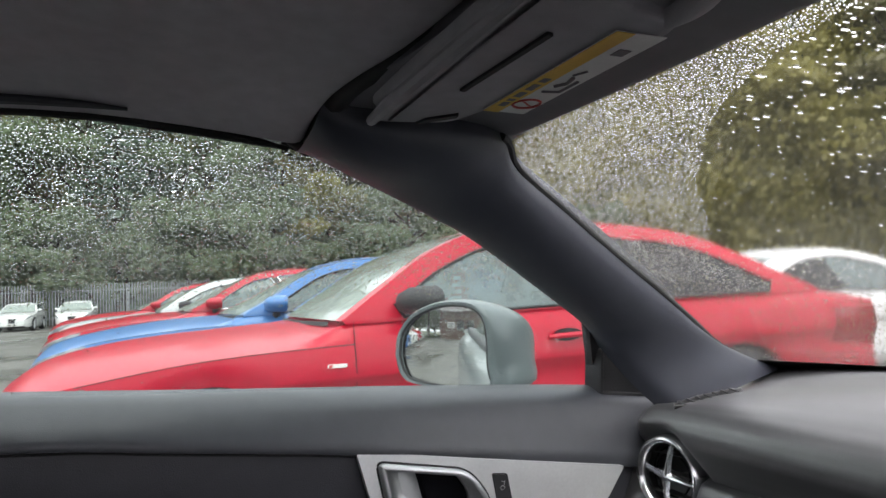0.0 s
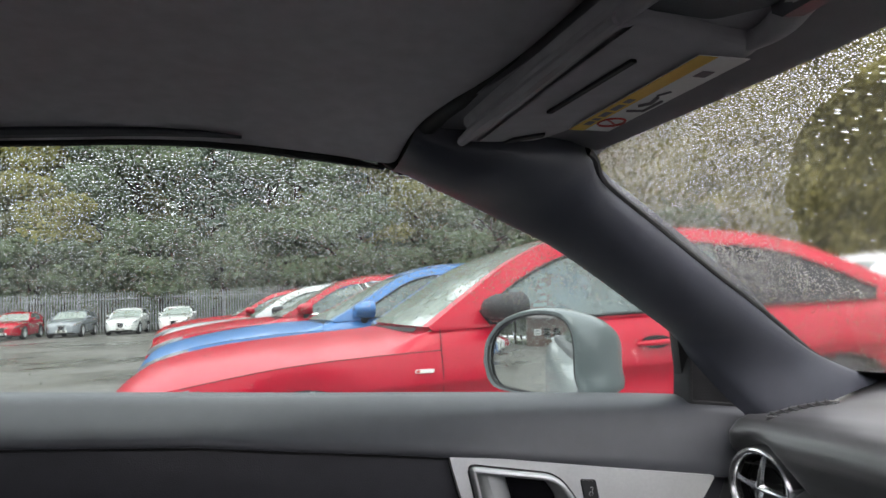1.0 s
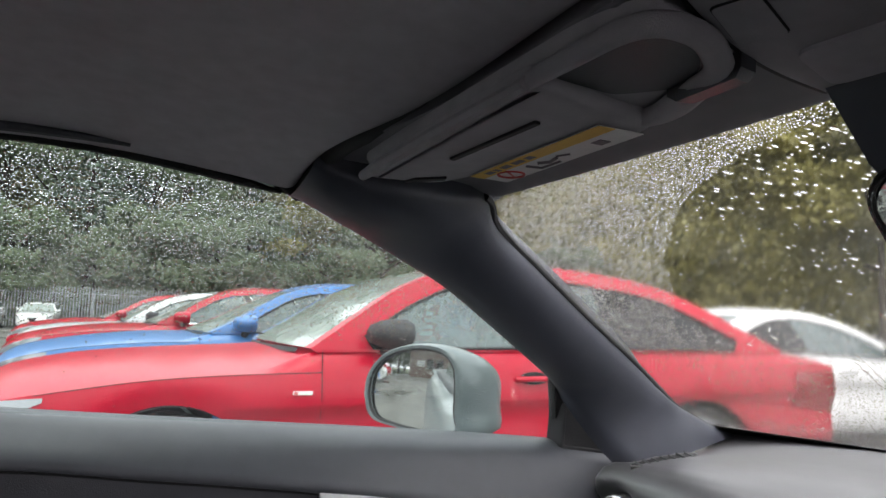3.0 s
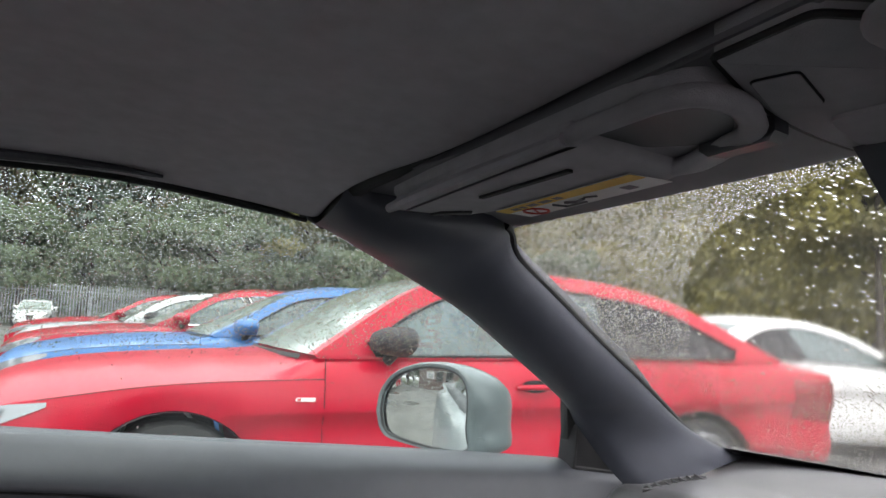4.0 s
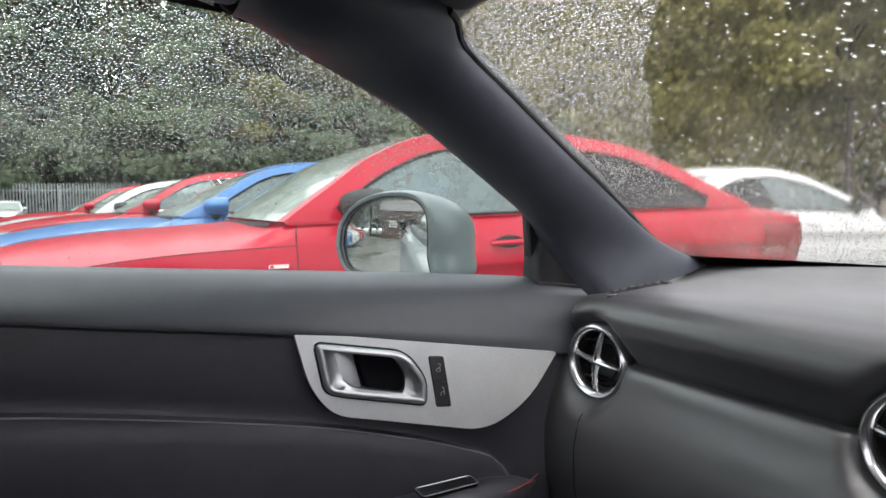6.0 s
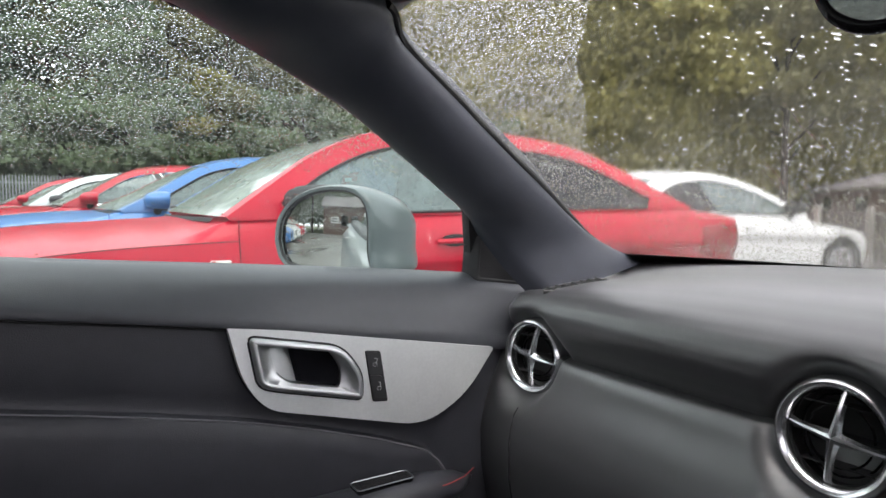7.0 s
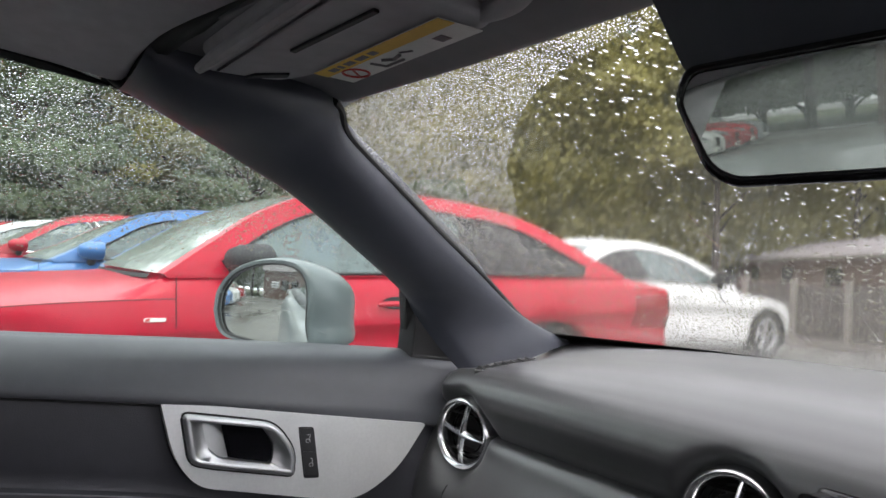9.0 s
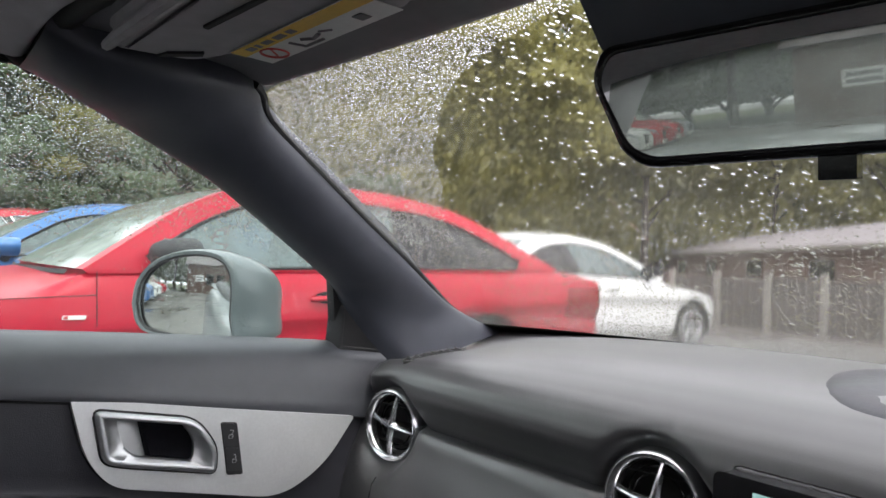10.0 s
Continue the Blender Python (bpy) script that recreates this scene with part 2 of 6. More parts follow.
def part(name, data, material, parent=None, label="", smooth=True, angle=40, bevel=0.0, kind=""):
    """Links verts and faces, or a bmesh, as one mesh object under a thing or a part."""
    if isinstance(data, bmesh.types.BMesh):
        bmesh.ops.recalc_face_normals(data, faces=data.faces)
        me = bpy.data.meshes.new(name)
        data.to_mesh(me)
        data.free()
        me.materials.append(material)
        if smooth:
            me.shade_smooth()
            me.set_sharp_from_angle(angle=radians(angle))
    else:
        me = mesh_of(name, data[0], data[1], material, smooth, angle)
    ob = new(name, me)
    ob.parent = parent
    if bevel:
        b = ob.modifiers.new("edge", "BEVEL")
        b.width, b.segments, b.limit_method, b.angle_limit = bevel, 2, "ANGLE", radians(40)
    return tagged(ob, label, kind=kind)


def grid(fn, us, vs):
    """A sheet of quads through fn(u, v)."""
    verts = [fn(u, v) for u in us for v in vs]
    k = len(vs)
    faces = [(i * k + j, i * k + j + 1, (i + 1) * k + j + 1, (i + 1) * k + j) for i in range(len(us) - 1) for j in range(k - 1)]
    return verts, faces


def thick(data, t):
    """Gives a sheet thickness t against its normals (t may be negative), with closed rims."""
    bm = bm_of(data)
    bmesh.ops.recalc_face_normals(bm, faces=bm.faces)
    bmesh.ops.solidify(bm, geom=bm.faces[:], thickness=t)
    return bm


def bm_of(data):
    bm = bmesh.new()
    vs = [bm.verts.new(v) for v in data[0]]
    for f in data[1]:
        try:
            bm.faces.new([vs[i] for i in f])
        except ValueError:
            pass
    return bm


def lerp(a, b, t):
    return a + (b - a) * t


def curve(points, x):
    """Smooth interpolation through (x, value) pairs."""
    xs, ys = [p[0] for p in points], [p[1] for p in points]
    if x <= xs[0]:
        return ys[0]
    if x >= xs[-1]:
        return ys[-1]
    for i in range(len(xs) - 1):
        if x <= xs[i + 1]:
            break
    def slope(j):
        if j == 0:
            return (ys[1] - ys[0]) / (xs[1] - xs[0])
        if j == len(xs) - 1:
            return (ys[j] - ys[j - 1]) / (xs[j] - xs[j - 1])
        return (ys[j + 1] - ys[j - 1]) / (xs[j + 1] - xs[j - 1])
    h = xs[i + 1] - xs[i]
    t = (x - xs[i]) / h
    return ((2 * t**3 - 3 * t**2 + 1) * ys[i] + (t**3 - 2 * t**2 + t) * h * slope(i)
            + (-2 * t**3 + 3 * t**2) * ys[i + 1] + (t**3 - t**2) * h * slope(i + 1))


def spline(pts, n):
    """n points along a smooth line through pts."""
    k = len(pts)
    cols = [[(i, p[c]) for i, p in enumerate(pts)] for c in range(len(pts[0]))]
    return [tuple(curve(col, (k - 1) * j / (n - 1)) for col in cols) for j in range(n)]


def span(a, b, n):
    return [a + (b - a) * i / (n - 1) for i in range(n)]


def rounded(pts, r, n=5):
    """A closed outline with its corners rounded by r (one radius or one each)."""
    out = []
    k = len(pts)
    for i, p in enumerate(pts):
        p = Vector(p)
        a, b = Vector(pts[i - 1]) - p, Vector(pts[(i + 1) % k]) - p
        rr = r[i] if isinstance(r, (list, tuple)) else r
        d = min(rr, a.length * 0.45, b.length * 0.45)
        p0, p1 = p + a.normalized() * d, p + b.normalized() * d
        for j in range(n):
            t = j / (n - 1)
            out.append(tuple((1 - t)**2 * p0 + 2 * t * (1 - t) * p + t * t * p1))
    return out


def prism(outline, place, depth):
    """A plate: outline of 2D points, place(u, v, d) to 3D, from d = 0 to depth."""
    k = len(outline)
    verts = [place(u, v, 0) for u, v in outline] + [place(u, v, depth) for u, v in outline]
    faces = [tuple(range(k)), tuple(range(2 * k - 1, k - 1, -1))]
    faces += [(i, (i + 1) % k, k + (i + 1) % k, k + i) for i in range(k)]
    return verts, faces


def rings(loops, close_first=False, close_last=False):
    """Skin over closed loops of equal count."""
    k = len(loops[0])
    verts = [v for lp in loops for v in lp]
    faces = [(r * k + i, r * k + (i + 1) % k, (r + 1) * k + (i + 1) % k, (r + 1) * k + i) for r in range(len(loops) - 1) for i in range(k)]
    if close_first:
        faces.append(tuple(range(k - 1, -1, -1)))
    if close_last:
        faces.append(tuple(range((len(loops) - 1) * k, len(loops) * k)))
    return verts, faces


def box(x0, x1, y0, y1, z0, z1):
    v = [(x, y, z) for x in (x0, x1) for y in (y0, y1) for z in (z0, z1)]
    return v, [(0, 1, 3, 2), (4, 6, 7, 5), (0, 4, 5, 1), (2, 3, 7, 6), (0, 2, 6, 4), (1, 5, 7, 3)]


def joined(*datas):
    verts, faces = [], []
    for v, f in datas:
        o = len(verts)
        verts += list(v)
        faces += [tuple(i + o for i in q) for q in f]
    return verts, faces


def tube(path, r, n=8, closed=False):
    """A round bar along a list of points; r is one radius or one for each point."""
    loops = []
    k = len(path)
    for i, p in enumerate(path):
        p = Vector(p)
        a = Vector(path[(i - 1) % k] if closed else path[max(i - 1, 0)])
        b = Vector(path[(i + 1) % k] if closed else path[min(i + 1, k - 1)])
        d = (b - a).normalized()
        u = d.orthogonal().normalized() if abs(d.z) > 0.95 else d.cross(Vector((0, 0, 1))).normalized()
        w = d.cross(u)
        rr = r[i] if isinstance(r, (list, tuple)) else r
        loops.append([tuple(p + (u * math.cos(2 * math.pi * j / n) + w * math.sin(2 * math.pi * j / n)) * rr) for j in range(n)])
    if closed:
        loops.append(loops[0])
    return rings(loops, not closed, not closed)


def thing(name, label, category, group="", kind="", at=(0, 0, 0)):
    ob = new(name)
    ob.location = at
    return tagged(ob, label, category, group, kind)

# ---- ground ----
def fall(x):
    """The yard drops a little beyond the convertible's nose."""
    return -0.0135 * max(0.0, min(x, 40.0) - 1.5)


def ground_sheet():
    xs = [-400, -120, -40, -20, -10, -5, 1.5, 5, 10, 20, 40, 120, 400]
    part("ground", grid(lambda u, v: (u, v, fall(u)), xs, xs), M_asphalt, smooth=False, kind="structure")


ground_sheet()

# ---- the convertible, seen from inside ----
# x points to its nose, y to its passenger side
roadster = thing("convertible_car", "dark grey interior of a two-seat convertible with its hardtop closed", "car")


def sill_z(x):
    return curve([(-0.9, 1.035), (-0.25, 0.990), (0.15, 0.961), (0.40, 0.944), (0.66, 0.923), (0.80, 0.905)], x)


def crease_z(x):
    return curve([(-0.9, 0.985), (-0.04, 0.922), (0.07, 0.908), (0.185, 0.894), (0.285, 0.8805), (0.457, 0.852), (0.665, 0.820), (0.8, 0.80)], x)


def arc_z(x):
    return curve([(-0.9, 0.89), (-0.04, 0.823), (0.07, 0.807), (0.19, 0.786), (0.32, 0.760), (0.437, 0.728), (0.515, 0.702), (0.577, 0.668), (0.62, 0.58), (0.63, 0.5), (0.8, 0.4)], x)


def window_y(z):
    d = z - 0.92
    return 0.742 - 0.50 * d - 0.17 * d * d


def door(side):
    """Inner door lining, one profile swept along the door."""
    us = span(-0.85, 0.60, 38) + span(0.615, 0.76, 9)
    def prof(x):
        s, c, a = sill_z(x), crease_z(x), arc_z(x)
        p = [(0.775, s - 0.03), (0.765, s - 0.006), (0.752, s), (0.735, s + 0.001), (0.715, s - 0.003), (0.698, s - 0.011), (0.684, s - 0.024),
             (0.674, lerp(s, c, 0.6)), (0.664, lerp(s, c, 0.82)), (0.6605, c + 0.004), (0.662, c - 0.002), (0.669, c - 0.004), (0.673, c - 0.007),
             (0.672, lerp(c, a, 0.3)), (0.671, lerp(c, a, 0.6)), (0.672, a + 0.022), (0.674, a + 0.006), (0.672, a), (0.664, a - 0.003), (0.660, a - 0.008),
             (0.656, a - 0.03), (0.652, a - 0.08), (0.655, lerp(a, 0.2, 0.4)), (0.67, lerp(a, 0.2, 0.7)), (0.68, 0.2)]
        return p
    table = {x: prof(x) for x in us}
    n = len(table[us[0]])
    v, f = grid(lambda u, j: (u, side * table[u][j][0], table[u][j][1]), us, list(range(n)))
    split = 11
    top = [q for i, q in enumerate(f) if i % (n - 1) < split]
    low = [q for i, q in enumerate(f) if i % (n - 1) >= split]
    panel = part("door_panel", (v, top), M_trim, roadster, "padded dark grey door lining", angle=50)
    part("lower_lining", (v, low), M_lower, panel, "black leatherette lower half of the door", angle=50)
    part("crease_joint", tube([(x, side * 0.6675, crease_z(x) - 0.0045) for x in span(-0.6, 0.66, 50)], 0.0022, 6), M_rubber, panel, "dark joint below the padded top")
    return panel


door_in = door(1)
part("piping", tube([(x, 0.6635, arc_z(x) - 0.004) for x in span(-0.5, 0.615, 60)], 0.0012, 6), M_header, door_in, "thin raised piping along the padded curve")
door(-1)

# aluminium handle plate, with a hole for the grip
PLATE_Y = 0.655
plate_out = rounded([(0.283, 0.883), (0.300, 0.813), (0.328, 0.774), (0.545, 0.724), (0.615, 0.758), (0.666, 0.820), (0.457, 0.8535)], [0.003, 0.05, 0.05, 0.045, 0.05, 0.006, 0.06], 7)
grip_out = rounded([(0.307, 0.868), (0.318, 0.803), (0.345, 0.795), (0.455, 0.771), (0.457, 0.806), (0.430, 0.845)], [0.012, 0.03, 0.02, 0.010, 0.03, 0.025], 7)


def plate():
    bm = bmesh.new()
    loops = []
    for loop in (plate_out, grip_out):
        vs = [bm.verts.new((u, PLATE_Y + (w - 0.81) * 0.10, w)) for u, w in loop]
        loops.append([bm.edges.new((vs[i], vs[(i + 1) % len(vs)])) for i in range(len(vs))])
    bmesh.ops.triangle_fill(bm, use_beauty=True, use_dissolve=False, edges=[e for lp in loops for e in lp])
    ext = bmesh.ops.extrude_face_region(bm, geom=bm.faces[:])
    for v in ext["geom"]:
        if isinstance(v, bmesh.types.BMVert):
            v.co.y += 0.016
    return part("handle_plate", bm, M_alu, door_in, "brushed aluminium door handle plate", angle=30, bevel=0.003)


plate()
part("plate_joint", tube([(u, PLATE_Y + (w - 0.81) * 0.10 + 0.013, w) for u, w in plate_out], 0.0022, 6, True), M_rubber, door_in, "dark joint round the plate")


def inset(loop, d):
    """Moves a closed outline inwards by d."""
    out = []
    k = len(loop)
    area = sum(loop[i][0] * loop[(i + 1) % k][1] - loop[(i + 1) % k][0] * loop[i][1] for i in range(k))
    s = 1 if area > 0 else -1
    for i in range(k):
        a, b = Vector(loop[i - 1]), Vector(loop[(i + 1) % k])
        t = (b - a).normalized()
        out.append((loop[i][0] - s * t.y * d, loop[i][1] + s * t.x * d))
    return out


def py(w):
    """The plate leans back a little towards its top."""
    return PLATE_Y + (w - 0.81) * 0.10


def grip():
    hole = rounded([(0.334, 0.8560), (0.341, 0.822), (0.356, 0.806), (0.4270, 0.7895), (0.4300, 0.814), (0.4110, 0.8430)], [0.010, 0.012, 0.012, 0.008, 0.02, 0.015], 7)
    mid = [(lerp(a[0], b[0], 0.45), lerp(a[1], b[1], 0.45)) for a, b in zip(grip_out, hole)]
    near = [(lerp(a[0], b[0], 0.85), lerp(a[1], b[1], 0.85)) for a, b in zip(grip_out, hole)]
    lp = [(grip_out, 0.004), (inset(grip_out, 0.0012), -0.004), (inset(grip_out, 0.003), -0.0075), (inset(grip_out, 0.006), -0.0085), (inset(grip_out, 0.009), -0.0075), (mid, -0.002), (near, 0.003), (hole, 0.005), (hole, 0.0138)]
    part("handle_surround", rings([[(u, py(w) + d, w) for u, w in loop] for loop, d in lp]), M_satin, door_in, "satin silver ring round the grip", angle=60)
    part("plate_gap", tube([(u, py(w) - 0.0005, w) for u, w in grip_out], 0.0016, 6, True), M_rubber, door_in, "dark joint round the grip")
    # shallow floor; the depth's darkness is painted into its colour
    part("grip_recess", prism(hole, lambda u, w, d: (u, py(w) + 0.0138 + d, w), 0.001), M_recess_shade, door_in, "shallow handle recess with its shade put into a near-black floor", smooth=False)
    # the pull itself: a satin cheek that dives behind a leaf coloured as shaded
    cheek = [(0.328, 0.0045), (0.344, 0.0058), (0.357, 0.0088), (0.3645, 0.0135)]
    part("pull_cheek", grid(lambda i, w: (cheek[i][0] + (0.83 - w) * 0.22, py(w) + cheek[i][1], w), list(range(4)), span(0.795, 0.860, 5)), M_satin, door_in, "satin inner cheek of the door pull", angle=60)
    part("pull_leaf", thick(grid(lambda u, w: (u + (0.83 - w) * 0.22, py(w) + 0.0128 + 0.01 * (u - 0.370), w), [0.370, 0.374, 0.400, 0.430], span(0.790, 0.852, 4)), 0.001), M_recess_shade, door_in, "leaf of the door pull, coloured near black for shade", angle=60)


grip()


def lock_keys():
    for k in range(2):
        z1 = 0.8345 - k * 0.0318
        dx = 0.0045 * k
        out = rounded([(0.4625 + dx, z1 - 0.0005), (0.466 + dx, z1 - 0.0315), (0.4855 + dx, z1 - 0.0335), (0.482 + dx, z1 - 0.0035)], 0.0025, 3)
        key = part("lock_key", prism(out, lambda u, w, d: (u, py(w) - 0.0025 + d, w), 0.004), M_key, door_in, "black lock key with a pale symbol", angle=30)
        cx, cz = 0.4745 + dx, z1 - 0.016
        y = py(cz) + 0.0004
        ring = [(cx + 0.0030 * math.cos(a), y - 0.0032, cz - 0.003 + 0.0026 * math.sin(a)) for a in span(0, 2 * math.pi, 13)[:-1]]
        part("symbol", joined(tube(ring, 0.0004, 4, True), tube([(cx + 0.002, y - 0.0032, cz), (cx + 0.0035 - 0.002 * k, y - 0.0032, cz + 0.005), (cx - 0.001, y - 0.0032, cz + 0.0055)], 0.0004, 4)), M_icon, key)

    back = rounded([(0.4615, 0.8350), (0.4695, 0.7665), (0.4915, 0.7645), (0.4835, 0.8325)], 0.003, 3)
    part("key_bed", prism(back, lambda u, w, d: (u, py(w) - 0.001 + d, w), 0.003), M_rubber, door_in, "dark bed under the lock keys", smooth=False)


lock_keys()


def armrest():
    """Padded pull with a red seam, low on the door."""
    loops = []
    for i, x in enumerate(span(-0.5, 0.632, 26)):
        k = (x + 0.5) / 1.132
        tip = 1 if k < 0.86 else math.sqrt(max(0.0, 1 - ((k - 0.86) / 0.14)**2))
        w = lerp(0.085, 0.075, k) * max(tip, 0.04)
        zc = lerp(0.592, 0.640, min(1, k * 1.1)) - 0.012 * (1 - tip)
        h = 0.028 * max(tip, 0.1)
        yy = 0.664
        loops.append([(x, yy - w * (0.5 + 0.5 * math.cos(a)), zc + h * math.sin(a) + 0.004 * math.cos(a)) for a in span(-math.pi, math.pi, 17)[:-1]])
    pad = part("armrest", rings(loops, True, True), M_lower, door_in, "black leather armrest with red stitching", angle=60)
    seam = [(x, 0.664 - lerp(0.085, 0.075, (x + 0.5) / 1.132) * 0.93 * (1 if x < 0.476 else math.sqrt(max(0.0, 1 - ((x - 0.472) / 0.16)**2))), lerp(0.592, 0.640, min(1, (x + 0.5) / 1.132 * 1.1)) + 0.012) for x in span(0.0, 0.622, 24)]
    part("seam", tube(seam, 0.0009, 5), M_stitch, pad, "red stitched seam")
    sw = rounded([(0.430, 0.606), (0.430, 0.636), (0.512, 0.638), (0.512, 0.610)], 0.006, 4)
    key = part("window_switch", prism(sw, lambda u, w, d: (u, w, 0.6625 + (u - 0.47) * 0.03 + d), 0.006), M_gloss, pad, "black window switch with edge highlights drawn as a silver line", angle=30)
    # thin silver line drawn for the highlights along the black edge
    part("switch_edge_glint", tube([(u, w, 0.6685 + (u - 0.47) * 0.03) for u, w in sw], 0.0007, 5, True), M_satin, key)


armrest()

# windscreen pillar
WIN_EDGE = [(0.205, 0.557, 1.232), (0.226, 0.560, 1.226), (0.280, 0.572, 1.203), (0.316, 0.580, 1.188), (0.370, 0.593, 1.165), (0.422, 0.606, 1.141), (0.504, 0.634, 1.093), (0.570, 0.656, 1.053), (0.624, 0.675, 1.020), (0.659, 0.672, 0.991), (0.701, 0.660, 0.953), (0.741, 0.640, 0.912), (0.765, 0.630, 0.890)]
SCREEN_EDGE = [(0.214, 0.470, 1.256), (0.250, 0.470, 1.252), (0.330, 0.478, 1.250), (0.402, 0.497, 1.249), (0.437, 0.522, 1.243), (0.456, 0.534, 1.214), (0.533, 0.554, 1.164), (0.632, 0.586, 1.104), (0.706, 0.611, 1.062), (0.775, 0.634, 1.019), (0.842, 0.654, 0.976), (0.912, 0.667, 0.947), (0.985, 0.680, 0.925)]
NP = 49
win_edge, screen_edge = spline(WIN_EDGE, NP), spline(SCREEN_EDGE, NP)


def pillar(side):
    def at(i, j):
        w, s = Vector(win_edge[i]), Vector(screen_edge[i])
        along = Vector(win_edge[min(i + 1, NP - 1)]) - Vector(win_edge[max(i - 1, 0)])
        n = (s - w).cross(along).normalized()
        if n.y > 0:
            n = -n
        wide = (s - w).length
        k = [-0.010 / wide, -0.005 / wide, 0, 0.04, 0.12, 0.25, 0.4, 0.55, 0.7, 0.82, 0.92, 0.98, 1.0, 1 + 0.004 / wide, 1 + 0.008 / wide][j]
        lift = [-0.030, -0.010, 0, 0.005, 0.012, 0.020, 0.0265, 0.0295, 0.029, 0.026, 0.020, 0.013, 0.003, -0.009, -0.022][j]
        grow = min(1.0, 0.25 + i / 9)
        p = w.lerp(s, k) + n * lift * grow
        return (p.x, side * p.y, p.z)
    ob = part("windscreen_pillar", grid(at, list(range(NP)), list(range(15))), M_pillar, roadster, "smooth dark grey windscreen pillar trim", angle=70)
    off = lambda p, d: (p[0] + d[0], side * (p[1] + d[1]), p[2] + d[2])
    part("pillar_seal", tube([(0.190, side * 0.566, 1.245), (0.205, side * 0.566, 1.240)] + [off(p, (0.008, 0.010, 0.004)) for p in win_edge[1:32]], 0.005, 8), M_rubber, ob, "black rubber window seal")
    part("screen_seal", tube([off(p, (0.006, 0.004, 0.0)) for p in screen_edge[14:NP]], 0.0058, 8), M_rubber, ob)
    return ob


pillar(1)
pillar(-1)


# windscreen: outline between the two pillars, bowed forwards
def screen_at(s, q):
    """s: 0 at the top edge to 1 at the base; q: -1 to 1 across."""
    z = lerp(1.252, 0.935, s)
    x = curve([(0.925, 0.985), (0.947, 0.912), (0.976, 0.842), (1.019, 0.775), (1.062, 0.706), (1.104, 0.632), (1.164, 0.533), (1.214, 0.462), (1.252, 0.436)], z)
    y = curve([(0.925, 0.680), (0.976, 0.654), (1.062, 0.611), (1.104, 0.586), (1.164, 0.554), (1.214, 0.534), (1.252, 0.518)], z) + 0.012
    bow = lerp(0.045, 0.135, s)
    return (x + 0.006 + bow * (1 - q * q), y * q, z + 0.012 * (1 - q * q) * (1 - s))


def screen_frame(s, q):
    e = 1e-3
    p = Vector(screen_at(s, q))
    n = (Vector(screen_at(s + e, q)) - p).cross(Vector(screen_at(s, q + e)) - p).normalized()
    return p, n if n.x > 0 else -n


shield = part("windscreen", thick(grid(screen_at, span(-0.03, 1, 16), span(-1, 1, 25)), 0.004), M_shield, roadster, "windscreen covered in raindrops with a wiped arc")
shield.visible_shadow = False
part("lower_frit", grid(lambda q, v: tuple(Vector(screen_frame(lerp(0.950, 1.02, v), q)[0]) - Vector((0.006, 0, 0))), span(-0.99, 0.99, 41), span(0, 1, 4)), M_frit, roadster, "black printed border of the windscreen")


def roof_front(y):
    """Where the roof lining ends against the header, across the car."""
    return curve([(0.0, 0.292), (0.15, 0.287), (0.25, 0.279), (0.33, 0.262), (0.39, 0.238), (0.44, 0.222), (0.50, 0.214), (0.60, 0.212)], abs(y))


def header():
    def at(q, j):
        y = q * 0.50
        k = 1 - (q * q)
        lipx, lipz = 0.441 + 0.045 * k, 1.246 + 0.010 * k
        prof = [(0.19, 1.292), (0.204, 1.272), (0.213, 1.263 + 0.014 * k), (0.228, 1.2585 + 0.015 * k), (0.26, 1.258 + 0.015 * k), (0.33, 1.258 + 0.012 * k),
                (0.40, 1.256 + 0.008 * k), (lipx - 0.022, 1.250 + 0.008 * k), (lipx - 0.008, lipz), (lipx, lipz + 0.001), (lipx + 0.012, lipz + 0.006), (lipx + 0.015, lipz + 0.03)]
        shift = roof_front(y) - 0.188
        return (prof[j][0] + shift * max(0, 1 - j / 7), y, prof[j][1])
    part("windscreen_header", grid(at, span(-1, 1, 41), list(range(12))), M_header, roadster, "dark moulded header above the windscreen", angle=60)


header()


